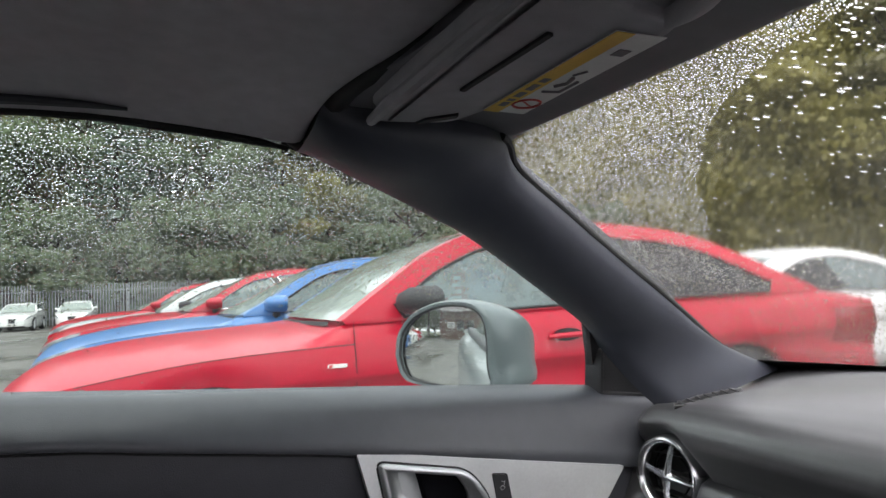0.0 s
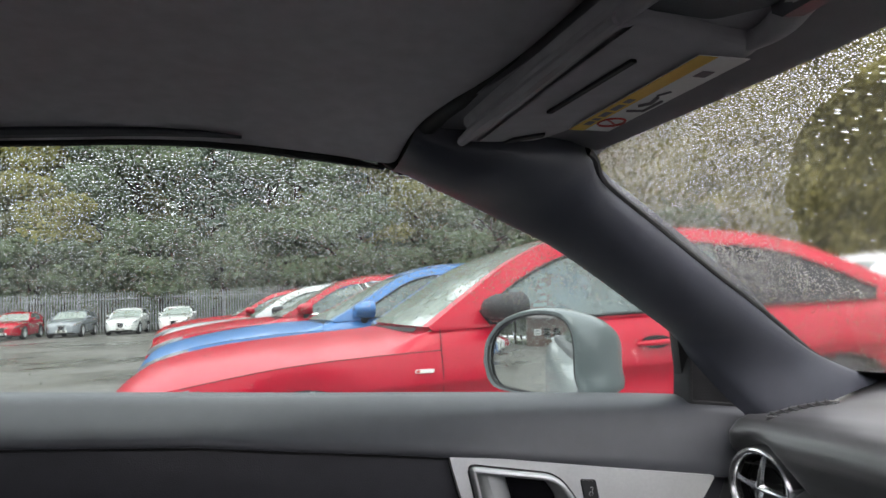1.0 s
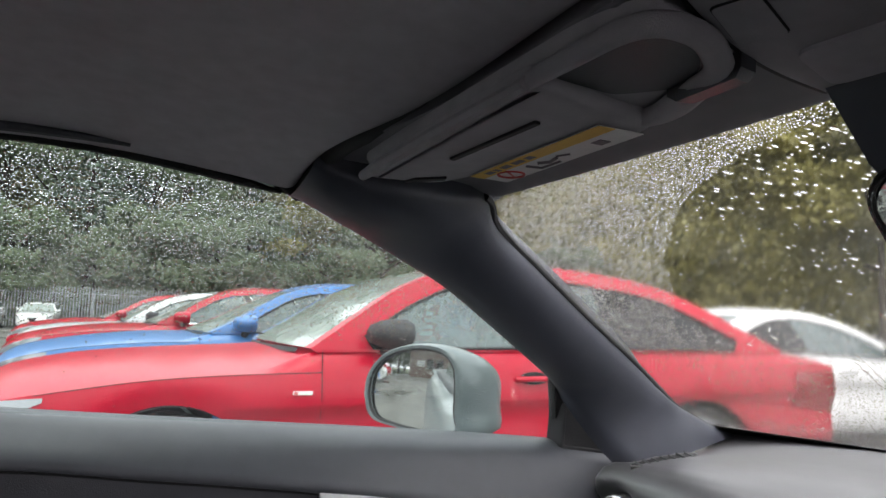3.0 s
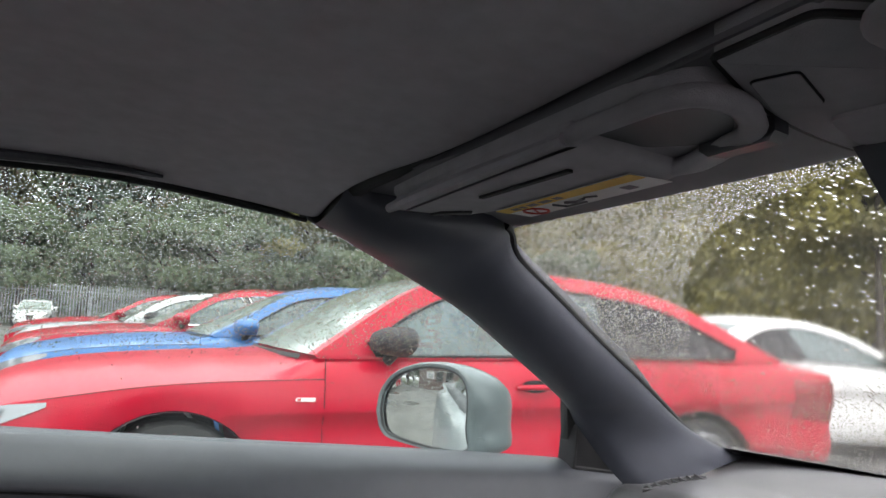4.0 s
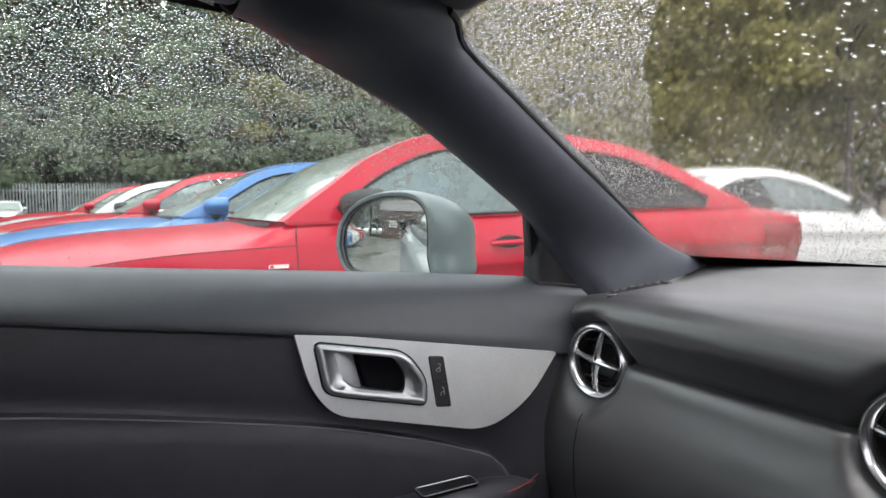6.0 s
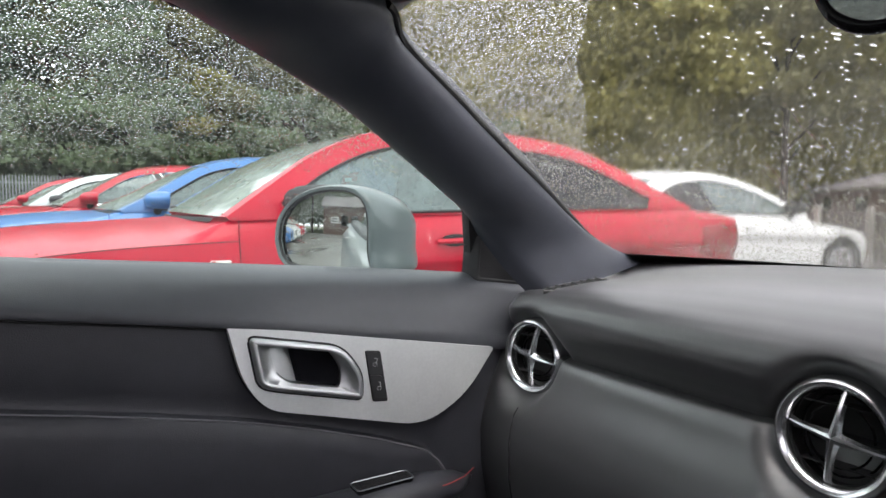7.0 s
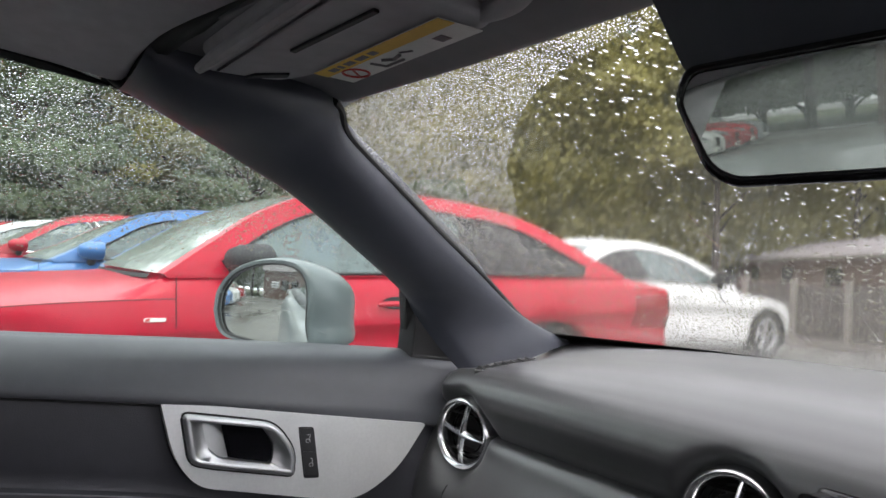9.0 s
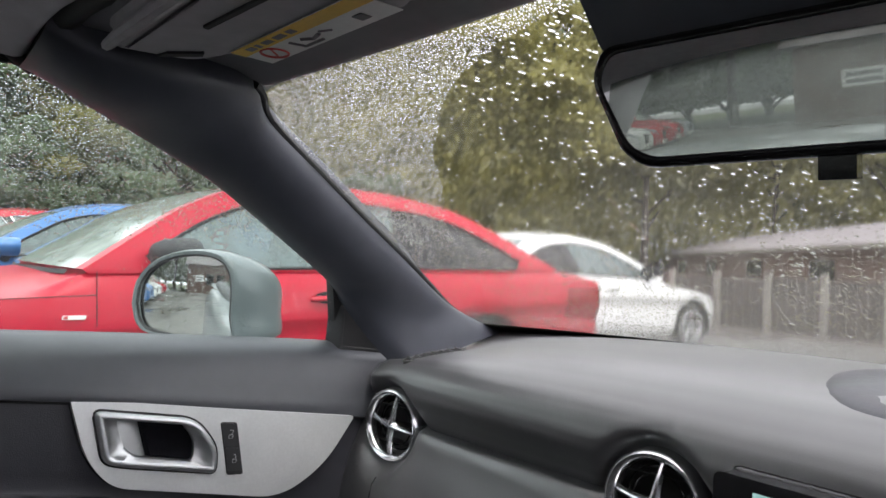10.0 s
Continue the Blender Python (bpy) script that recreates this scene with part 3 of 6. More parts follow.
def lining():
    """Roof lining with a rolled front edge, its side rails and the outer skin."""
    def front(q):
        return (roof_front(q * 0.545) - 0.190) / 0.95
    def z_at(x, q):
        side = curve([(-0.75, 1.20), (-0.45, 1.245), (-0.10, 1.262), (0.0, 1.261), (0.10, 1.250), (0.165, 1.240), (0.215, 1.230)], x)
        mid = curve([(-0.75, 1.265), (-0.3, 1.292), (0.1, 1.288), (0.215, 1.275)], x)
        return lerp(mid, side, abs(q)**2.6)
    xs = span(-0.75, 0.168, 22) + [0.178, 0.184, 0.188, 0.190]
    lift = {0.178: 0.001, 0.184: 0.004, 0.188: 0.009, 0.190: 0.022}
    liner = part("roof_lining", grid(lambda x, q: (x + front(q) * max(0, (x + 0.1) / 0.305), q * 0.545, z_at(x, q) + lift.get(x, 0)), xs, span(-1, 1, 41)), M_liner, roadster, "plain grey fabric roof lining", angle=60)
    gap = []
    for q in span(-1.0, 1.0, 41):
        qq = max(-1, min(1, q))
        gap.append((0.200 + front(qq), q * 0.552, z_at(0.205, qq) + 0.021 - 0.011 * abs(qq)**14))
    part("roof_joint", tube(gap, 0.0135, 10), M_rubber, liner, "dark rubber joint between roof and header")
    for sd in (1, -1):
        rail = [(x, sd * (0.553 + 0.004 * math.sin(x * 4)), z_at(x, 1) + 0.001) for x in span(-0.75, 0.196, 30)]
        part("corner_plug", tube([(0.190, sd * 0.556, 1.268), (0.204, sd * 0.560, 1.250), (0.222, sd * 0.566, 1.236)], [0.012, 0.013, 0.010], 10), M_rubber, liner, "rubber plug at the roof corner")
        part("roof_seal", tube(rail, [0.006] * 27 + [0.0055, 0.0045, 0.002], 8), M_rubber, liner, "black rubber roof seal")
        lens = [(x, sd * 0.515, z_at(x, 0.93) - 0.004) for x in span(-0.75, 0.04, 20)]
        part("seal_strip", tube(lens, [0.008 * math.sqrt(max(0.02, 1 - ((x + 0.75) / 0.80)**4)) for x in span(-0.75, 0.04, 20)], 8), M_trim, liner)
    part("roof_skin", thick(grid(lambda x, q: (x, q * 0.60, z_at(min(x, 0.2), q) + 0.035 - 0.02 * abs(q)**6), span(-0.75, 0.23, 14), span(-1, 1, 21)), 0.004), M_carbody, roadster, "painted steel roof panel")
    part("header_skin", thick(grid(lambda x, q: (x + 0.045 * (1 - q * q) * (x - 0.232) / 0.21, q * 0.575, lerp(1.305, 1.272, (x - 0.232) / 0.22) - 0.025 * abs(q)**6), span(0.232, 0.452, 6), span(-1, 1, 21)), 0.004), M_carbody, roadster)


lining()


def visor(side):
    """Sun visor folded up against the header, with its warning label."""
    out = rounded([(0.256, 0.446), (0.335, 0.432), (0.3535, 0.395), (0.4105, 0.190), (0.409, 0.150), (0.385, 0.118), (0.385, 0.075), (0.300, 0.042), (0.284, 0.10)], [0.02, 0.02, 0.02, 0.025, 0.02, 0.01, 0.02, 0.03, 0.02], 5)
    low = lambda u, w: 1.2440 + 0.012 * (0.40 - w) * 2.2 - 0.003
    def slab(d0, lp):
        return [(u, side * w, low(u, w) + d0) for u, w in lp]
    vis = part("sun_visor", rings([slab(0.024, out), slab(0.016, out), slab(0.012, inset(out, 0.003)), slab(0.011, inset(out, 0.009))], True, True), M_visor, roadster, "dark vinyl sun visor folded up", angle=60)
    main = rounded([(0.262, 0.446), (0.335, 0.440), (0.3535, 0.400), (0.4095, 0.196), (0.404, 0.176), (0.362, 0.168), (0.312, 0.150), (0.279, 0.142), (0.270, 0.25)], [0.01, 0.02, 0.03, 0.012, 0.012, 0.03, 0.03, 0.008, 0.05], 6)
    plate_ = part("visor_plate", rings([slab(0.014, main), slab(0.006, main), slab(0.002, inset(main, 0.0015)), slab(0.0, inset(main, 0.005)), slab(-0.0005, inset(main, 0.012))], False, True), M_visor, vis, angle=60)
    grip_line = spline([(0.281, 0.156), (0.286, 0.108), (0.291, 0.066), (0.306, 0.050), (0.334, 0.054), (0.362, 0.072), (0.380, 0.092), (0.389, 0.125), (0.399, 0.158), (0.396, 0.180)], 40)
    bow = []
    for k in range(40):
        a, b = Vector(grip_line[max(k - 1, 0)]), Vector(grip_line[min(k + 1, 39)])
        t = (b - a).normalized()
        nx = Vector((-t.y, t.x))
        wide = curve([(0, 0.004), (6, 0.006), (14, 0.008), (24, 0.009), (34, 0.013), (39, 0.008)], k)
        c = Vector(grip_line[k])
        lp = []
        for a_ in span(0, 2 * math.pi, 13)[:-1]:
            q = c + nx * wide * math.cos(a_)
            lp.append((q.x, side * q.y, low(q.x, q.y) + 0.006 + 0.0072 * math.sin(a_)))
        bow.append(lp)
    part("grip_frame", rings(bow, True, True), M_visor, vis, "rounded frame of the finger recess", angle=60)
    part("hinge_rod", tube([(u, side * w, low(u, w) + 0.003) for u, w in ((0.260, 0.452), (0.262, 0.40), (0.270, 0.28), (0.279, 0.150))], [0.005, 0.007, 0.0065, 0.005], 8), M_visor, vis, "smooth hinge rod of the visor")
    # no real hollow here: a thin black plate paints the recess's shade
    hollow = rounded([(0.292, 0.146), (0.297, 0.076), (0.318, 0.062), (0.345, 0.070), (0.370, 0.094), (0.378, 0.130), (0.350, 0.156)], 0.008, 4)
    part("finger_recess_shade", prism(hollow, lambda u, w, d: (u, side * w, low(u, w) + 0.0085 + d), 0.002), M_lower, vis, "flat black plate standing for the shaded finger recess", angle=30)
    if side < 0:
        return
    lay = lambda u, w, d: (u, w, low(u, w) - 0.0018 - d)
    # label corners in the plane of the visor
    A, B, C, D = (0.347, 0.379), (0.361, 0.188), (0.4045, 0.191), (0.391, 0.385)
    def spot(a, b):
        p = Vector(A).lerp(Vector(B), a)
        q = Vector(D).lerp(Vector(C), a)
        return tuple(p.lerp(q, b))
    def quad(a0, a1, b0, b1):
        return [spot(a0, b0), spot(a1, b0), spot(a1, b1), spot(a0, b1)]
    lab = part("warning_label", prism(quad(0, 1, 0, 1), lambda u, w, d: lay(u, w, d), 0.0006), M_white, vis, "white and yellow warning label", smooth=False)
    part("yellow_band", prism(quad(0.0, 1, 0.0, 0.36), lambda u, w, d: lay(u, w, d + 0.0007), 0.0005), M_yellow, lab, smooth=False)
    c = Vector(spot(0.16, 0.64))
    ring = [lay(c.x + 0.0125 * math.cos(a), c.y + 0.0125 * math.sin(a), 0.001) for a in span(0, 2 * math.pi, 25)[:-1]]
    part("ban_ring", joined(tube(ring, 0.0013, 5, True), tube([lay(c.x - 0.008, c.y - 0.008, 0.001), lay(c.x + 0.008, c.y + 0.008, 0.001)], 0.001, 5)), M_redprint, lab)
    bars = [quad(0.10, 0.16, 0.1, 0.26), quad(0.18, 0.21, 0.1, 0.26), quad(0.24, 0.31, 0.1, 0.26), quad(0.34, 0.42, 0.1, 0.26), quad(0.45, 0.50, 0.1, 0.26)]
    for bar in bars:
        part("lettering_bar", prism(bar, lambda u, w, d: lay(u, w, d + 0.0013), 0.0003), M_greyprint, lab, smooth=False)
    seat = [spot(0.34, 0.5), spot(0.36, 0.85), spot(0.50, 0.85)]
    part("seat_symbol", joined(tube([lay(u, w, 0.001) for u, w in seat], 0.0016, 5), tube([lay(*spot(0.42, 0.55), 0.001), lay(*spot(0.47, 0.7), 0.001), lay(*spot(0.54, 0.62), 0.001)], 0.002, 5), tube([lay(*spot(0.56, 0.55), 0.001), lay(*spot(0.62, 0.68), 0.001)], 0.0012, 5)), M_greyprint, lab)
    part("book_symbol", prism(quad(0.80, 0.86, 0.55, 0.8), lambda u, w, d: lay(u, w, d + 0.0007), 0.0005), M_greyprint, lab, smooth=False)
    part("visor_notch", prism([(0.300, 0.436), (0.332, 0.408), (0.330, 0.398), (0.304, 0.420)], lambda u, w, d: lay(u, w, d - 0.002), 0.0032), M_rubber, vis, "dark notch beside the visor hinge", smooth=False)
    slot = [(0.304, 0.330), (0.309, 0.331), (0.322, 0.205), (0.317, 0.204)]
    part("ticket_slot", prism(slot, lambda u, w, d: lay(u, w, d - 0.002), 0.0032), M_rubber, vis, smooth=False)
    part("visor_clip", rings([[(0.384 + dx * s, 0.098 + dy * s, z) for dx, dy in ((-0.008, -0.03), (0.008, -0.026), (0.008, 0.03), (-0.008, 0.034))] for s, z in ((1, 1.262), (1, 1.252), (0.8, 1.247))], True, True), M_trim, vis, "dark plastic visor clip")


visor(1)
visor(-1)


def console():
    """Overhead panel at the middle of the header, with lamps."""
    edge = [(0.290, 0.030), (0.302, 0.036), (0.336, 0.054), (0.385, 0.074), (0.430, 0.084), (0.478, 0.088)]
    out = rounded(edge + [(u, -w) for u, w in edge[::-1]], [0.003, 0.01, 0.03, 0.05, 0.05, 0.01] * 2, 4)
    zl = lambda u: 1.2655 - 0.05 * (u - 0.29)
    con = part("overhead_console", rings([[(u, w, zl(u) + 0.02) for u, w in out], [(u, w, zl(u) + 0.002) for u, w in out], [(u, w, zl(u)) for u, w in inset(out, 0.002)], [(u, w, zl(u) - 0.001) for u, w in inset(out, 0.005)]], True, True), M_visor, roadster, "dark overhead console with reading lamps", angle=50)
    part("console_joint", tube([(u, w, zl(u) + 0.002) for u, w in out], 0.0022, 6, True), M_rubber, con, "dark joint round the console")
    for dy in (0.0, -0.080):
        lamp = rounded([(0.322, 0.036 + dy), (0.330, 0.012 + dy), (0.376, 0.034 + dy), (0.366, 0.060 + dy)], 0.004, 4)
        lens = part("reading_lamp", prism(lamp, lambda u, w, d: (u, w, zl(u) - 0.0025 + d), 0.002), M_visor, con, "unlit reading lamp lens", angle=30)
        part("lamp_joint", tube([(u, w, zl(u) - 0.0012) for u, w in lamp], 0.0011, 5, True), M_rubber, lens)
    pale = rounded([(0.398, 0.050), (0.404, 0.0), (0.404, -0.01), (0.398, -0.050), (0.455, -0.070), (0.463, 0.0), (0.455, 0.070)], 0.01, 4)
    part("sensor_cover", prism(pale, lambda u, w, d: (u, w, zl(u) - 0.0035 + d), 0.003), M_liner, con, "paler cover at the front of the console", angle=30)


console()


def inner_mirror():
    mir = Vector((0.478, -0.084, 1.157))
    nrm = Vector((-0.979, -0.145, -0.112)).normalized()
    right = nrm.cross(Vector((0, 0, 1))).normalized()
    up = right.cross(nrm)
    shape = lambda w, h: rounded([(-w * 0.90, -h * 0.75), (-w * 1.06, h * 0.5), (-w * 1.0, h), (-w * 0.5, h), (w * 0.5, h), (w * 1.0, h), (w * 1.06, h * 0.5), (w * 0.90, -h * 0.75), (w * 0.78, -h), (-w * 0.78, -h)], 0.018, 5)
    put = lambda lp, d: [tuple(mir + right * u + up * w + nrm * d) for u, w in lp]
    case = part("mirror_case", rings([put(shape(0.112, 0.026), -0.035), put(shape(0.127, 0.036), -0.02), put(shape(0.130, 0.039), -0.003), put(shape(0.129, 0.038), 0.002), put(shape(0.126, 0.035), 0.004), put(shape(0.1235, 0.0325), 0.003)], True, False), M_gloss, roadster, "black interior mirror", angle=60)
    part("mirror_glass", (put(shape(0.1235, 0.0325), 0.0028), [tuple(range(50))]), M_mirror, case, "interior mirror glass", smooth=False)
    head = [(0.455, 0.083, 1.268), (0.455, -0.24, 1.268), (0.505, -0.24, 1.268), (0.505, 0.083, 1.268)]
    mid = [(0.478, 0.064, 1.205), (0.478, -0.23, 1.205), (0.525, -0.23, 1.205), (0.525, 0.064, 1.205)]
    foot = [(0.495, 0.04, 1.165), (0.495, -0.19, 1.165), (0.53, -0.19, 1.165), (0.53, 0.04, 1.165)]
    part("sensor_housing", rings([head, mid, foot], True, True), M_pillar, case, "black sensor housing above the mirror", angle=50)
    tab = mir - right * 0.0025 - up * 0.044 - nrm * 0.008
    part("mirror_button", rings([[tuple(tab + right * a + up * b + nrm * c) for a, b in ((-0.009, -0.007), (0.009, -0.007), (0.009, 0.007), (-0.009, 0.007))] for c in (-0.006, 0.006)], True, True), M_gloss, case, smooth=False)


inner_mirror()


# ---- dashboard ----
def dash_prof(y):
    q = max(-1, min(1, y / 0.66))
    k = 1 - q * q
    prof = [(1.00 + 0.135 * k, 0.915), (0.985 + 0.135 * k, 0.942), (0.96 + 0.12 * k, 0.948), (0.90 + 0.06 * k, 0.951 + 0.006 * k), (0.84 + 0.02 * k, 0.949 + 0.008 * k), (0.78, 0.943 + 0.010 * k), (0.738, 0.934 + 0.009 * k),
                (0.712, 0.923 + 0.006 * k), (0.695, 0.911 + 0.004 * k), (0.684, 0.897 + 0.003 * k), (0.679, 0.882), (0.679, 0.868), (0.684, 0.854), (0.692, 0.840), (0.700, 0.827 + 0.004 * k),
                (0.704, 0.8215 + 0.004 * k), (0.686, 0.8190 + 0.004 * k), (0.680, 0.812), (0.674, 0.794), (0.662, 0.766), (0.652, 0.735), (0.645, 0.70), (0.646, 0.65), (0.655, 0.60), (0.68, 0.5), (0.7, 0.3)]
    droop = {2: 0.010, 3: 0.034, 4: 0.048, 5: 0.044, 6: 0.036, 7: 0.022, 8: 0.014, 9: 0.010}
    return [(x, z - droop.get(j, 0) * abs(q)**3.5) for j, (x, z) in enumerate(prof)]


def dash_z(x, y):
    """Height of the dash top at x, y."""
    return curve([(a, b) for a, b in dash_prof(y)[9:2:-1]], x)


def dash():
    def at(y, j):
        e = min(1, abs(y / 0.66))**10
        prof = dash_prof(y)
        a, b = prof[int(j)], prof[min(int(j) + 1, 25)]
        x, z = lerp(a[0], b[0], j % 1), lerp(a[1], b[1], j % 1)
        turn = curve([(4, 0.0), (7, 0.7), (9, 1.0), (12, 1.0), (15, 0.7), (17, 0.3), (20, 0.1)], j)
        scoop = min(1, sum(math.exp(-(math.hypot(abs(y) - c, z - h) / 0.061)**7) for c, h in ((0.597, 0.815), (0.155, 0.829)))) * (j > 8)
        r = min(1.3, max(0, abs(y) - 0.635) / 0.05)**2
        return (x + 0.006 * e + 0.040 * scoop + 0.042 * r * turn, y, z - 0.016 * r * turn * (j < 12))
    v, f = grid(at, span(-0.70, 0.70, 241), [j / 3 for j in range(76)])
    ob = part("dashboard", (v, f), M_dash, roadster, "matt black dashboard with round vents", angle=60)
    seam = [at(0.588, j) for j in span(19.6, 23.0, 12)]
    part("pad_seam", tube([(x - 0.0004, y, z) for x, y, z in seam], 0.0012, 6), M_rubber, ob, "dark seam in the lower pad")
    return ob


dash_ob = dash()


def air_vent(c, n, r=0.052):
    """Round vent: silver ring, dark barrel with fins, four-armed silver star."""
    c, n = Vector(c), Vector(n).normalized()
    u = n.cross(Vector((0, 0, 1))).normalized()
    w = u.cross(n)
    spin = radians(8)
    def loop(rad, d, k=40):
        return [tuple(c + (u * math.cos(a) + w * math.sin(a)) * rad + n * d) for a in span(0, 2 * math.pi, k + 1)[:-1]]
    vent = part("air_vent", rings([loop(r * 1.26, -0.060), loop(r * 1.20, -0.040), loop(r * 1.14, -0.024), loop(r * 1.08, -0.019), loop(r * 0.98, -0.018)]), M_lower, dash_ob, "round air vent with a silver ring and star", angle=60)
    part("ring", rings([loop(r * 1.07, -0.020), loop(r * 1.06, -0.010), loop(r * 1.04, -0.001), loop(r * 1.0, 0.005), loop(r * 0.94, 0.0072), loop(r * 0.87, 0.0055), loop(r * 0.82, 0.0), loop(r * 0.80, -0.008)]), M_vent, vent, "polished silver ring", angle=60)
    part("barrel", rings([loop(r * 0.815, 0.0), loop(r * 0.80, -0.03), loop(r * 0.4, -0.032), loop(r * 0.02, -0.032)], False, True), M_rubber, vent, "black vent barrel", angle=50)
    for h in (-0.5, 0.0, 0.5):
        half = math.sqrt(1 - h * h) * r * 0.78
        part("fin", thick(([tuple(c + w * h * r + u * s * half + n * d) for s, d in ((-1, -0.006), (1, -0.006), (1, -0.026), (-1, -0.026))], [(0, 1, 2, 3)]), 0.0015), M_rubber, vent, smooth=False)
    for d, rr in ((-0.010, 0.55), (-0.014, 0.70)):
        part("guide_ring", tube(loop(r * rr, d, 28), 0.0012, 5, True), M_gloss, vent)
    for i in range(4):
        a = spin + math.pi / 2 * i
        d = u * math.cos(a) + w * math.sin(a)
        s = n.cross(d)
        lp = []
        for k, half, up_ in ((0.0, 0.0075, 0.0075), (0.18, 0.0052, 0.007), (0.45, 0.0036, 0.005), (0.72, 0.0034, 0.002), (0.84, 0.0040, -0.001)):
            q = c + d * (r * k)
            lp.append([tuple(q + s * half + n * (up_ - 0.006)), tuple(q + s * half * 0.5 + n * (up_ - 0.001)), tuple(q + n * up_), tuple(q - s * half * 0.5 + n * (up_ - 0.001)), tuple(q - s * half + n * (up_ - 0.006))])
        part("star_arm", rings(lp, True, True), M_vent, vent, angle=25)


air_vent((0.693, 0.597, 0.815), (-0.985, -0.17, 0.03))
air_vent((0.693, 0.157, 0.829), (-0.99, -0.10, 0.05))


def display():
    out = rounded([(0.070, 0.890), (0.070, 0.775), (-0.085, 0.775), (-0.085, 0.890)], 0.006, 4)
    frame_ = part("display", prism(out, lambda u, w, d: (0.650 + d, u, w), 0.03), M_gloss, dash_ob, "centre display in a gloss black frame", angle=30, bevel=0.002)
    scr = [(0.038, 0.882), (0.038, 0.785), (-0.075, 0.785), (-0.075, 0.882)]
    part("screen", prism(scr, lambda u, w, d: (0.6495 + d, u, w), 0.0015), M_screen, frame_, "pale green lit screen", smooth=False)


display()


def defrost():
    """Slotted demister grille on the dash top beside the pillar."""
    a, b = Vector((0.700, 0.584, dash_z(0.700, 0.584) + 0.003)), Vector((0.832, 0.600, dash_z(0.832, 0.600) + 0.003))
    d = (b - a).normalized()
    s = Vector((0, 0, 1)).cross(d).normalized()
    out = [tuple(a.lerp(b, k) + s * w) for k, w in ((0, 0), (0.08, 0.010), (0.5, 0.019), (0.92, 0.012), (1, 0), (0.92, -0.008), (0.5, -0.014), (0.08, -0.008))]
    g = part("demister_grille", (out + [(x, y, z - 0.006) for x, y, z in out], [tuple(range(8)), tuple(range(15, 7, -1))] + [(i, (i + 1) % 8, 8 + (i + 1) % 8, 8 + i) for i in range(8)]), M_rubber, dash_ob, "slotted black demister grille", smooth=False)
    for k in span(0.12, 0.88, 7):
        p = a.lerp(b, k)
        part("slat", tube([tuple(p + s * 0.013 + Vector((0, 0, 0.002)) + d * 0.004), tuple(p - s * 0.010 + Vector((0, 0, 0.0008)) - d * 0.004)], 0.0014, 5), M_dash, g)
    part("grille_rim", tube([(x, y, z + 0.0005) for x, y, z in out], 0.001, 6, True), M_dash, g)
    cx = [(0.845 + 0.11 * math.cos(t), -0.03 + 0.085 * math.sin(t)) for t in span(0, 2 * math.pi, 33)[:-1]]
    zz = lambda u: dash_z(u, -0.03) - 0.001
    spk = part("dash_speaker", rings([[(u, w, zz(u)) for u, w in cx], [(lerp(u, 0.845, 0.04), lerp(w, -0.03, 0.04), zz(u) + 0.005) for u, w in cx], [(lerp(u, 0.845, 0.5), lerp(w, -0.03, 0.5), zz(u) + 0.010) for u, w in cx]], False, True), M_lower, dash_ob, "low oval speaker grille on the dash", angle=50)


defrost()


def corner_speaker():
    """Tweeter cover and the blanking panel in front of the side window."""
    out = rounded([(0.6600, 0.912), (0.665, 0.981), (0.675, 0.985), (0.715, 0.952), (0.762, 0.905), (0.762, 0.898)], [0.008, 0.006, 0.006, 0.01, 0.006, 0.004], 5)
    cov = part("tweeter_cover", rings([[(u, 0.742, w) for u, w in out], [(u, 0.706, w) for u, w in out], [(u, 0.7015, w) for u, w in inset(out, 0.0025)], [(u, 0.7015, w) for u, w in inset(out, 0.006)], [(u, 0.704, w) for u, w in inset(out, 0.008)]], True, True), M_cabin, roadster, "black speaker cover at the foot of the pillar", angle=40)
    pts = []
    for i in range(14):
        for j in range(12):
            u, w = 0.666 + i * 0.0055 + (j % 2) * 0.00275, 0.918 + j * 0.0048
            if w < 0.975 - (u - 0.672) * 0.95 - 0.004 and u > 0.668:
                pts.append(((u, 0.7036, w)))
    dots = joined(*[([(x + 0.0012 * math.cos(a), y, z + 0.0012 * math.sin(a)) for a in span(0, 2 * math.pi, 7)[:-1]] + [(x, y + 0.0002, z)], [(0, 1, 2, 3, 4, 5)]) for x, y, z in pts])
    part("speaker_holes", dots, M_rubber, cov, smooth=False, kind="stuff")
    sail = [(0.682, 0.905), (0.636, 1.026), (0.660, 1.03), (0.80, 0.90)]
    part("mirror_base_panel", prism(sail, lambda u, w, d: (u, window_y(w) - 0.004 + d, w), 0.02), M_rubber, roadster, "black blanking panel before the side window", smooth=False)
    sail2 = [(0.640, 0.905), (0.646, 1.016), (0.655, 1.03), (0.80, 0.90)]
    part("mirror_base_panel", prism(sail2, lambda u, w, d: (u, -window_y(w) + 0.004 - d, w), 0.02), M_rubber, roadster, smooth=False)


corner_speaker()


# ---- side windows ----
def win_front(z):
    """Front limit of the side glass at height z."""
    if z < 1.02:
        return lerp(0.692, 0.648, (z - 0.90) / 0.12)
    return curve([(1.02, 0.648), (1.053, 0.592), (1.093, 0.53), (1.141, 0.458), (1.188, 0.362), (1.226, 0.275), (1.27, 0.15)], z)


def side_glass(side):
    def at(u, v):
        z = lerp(0.90, 1.275, v)
        return (lerp(-0.72, win_front(z), u), side * (window_y(z) + 0.006), z)
    g = part("door_window", thick(grid(at, span(0, 1, 12), span(0, 1, 14)), 0.004), M_pane if side > 0 else M_clear, roadster, "closed side window beaded with rain")
    g.visible_shadow = False
    return g


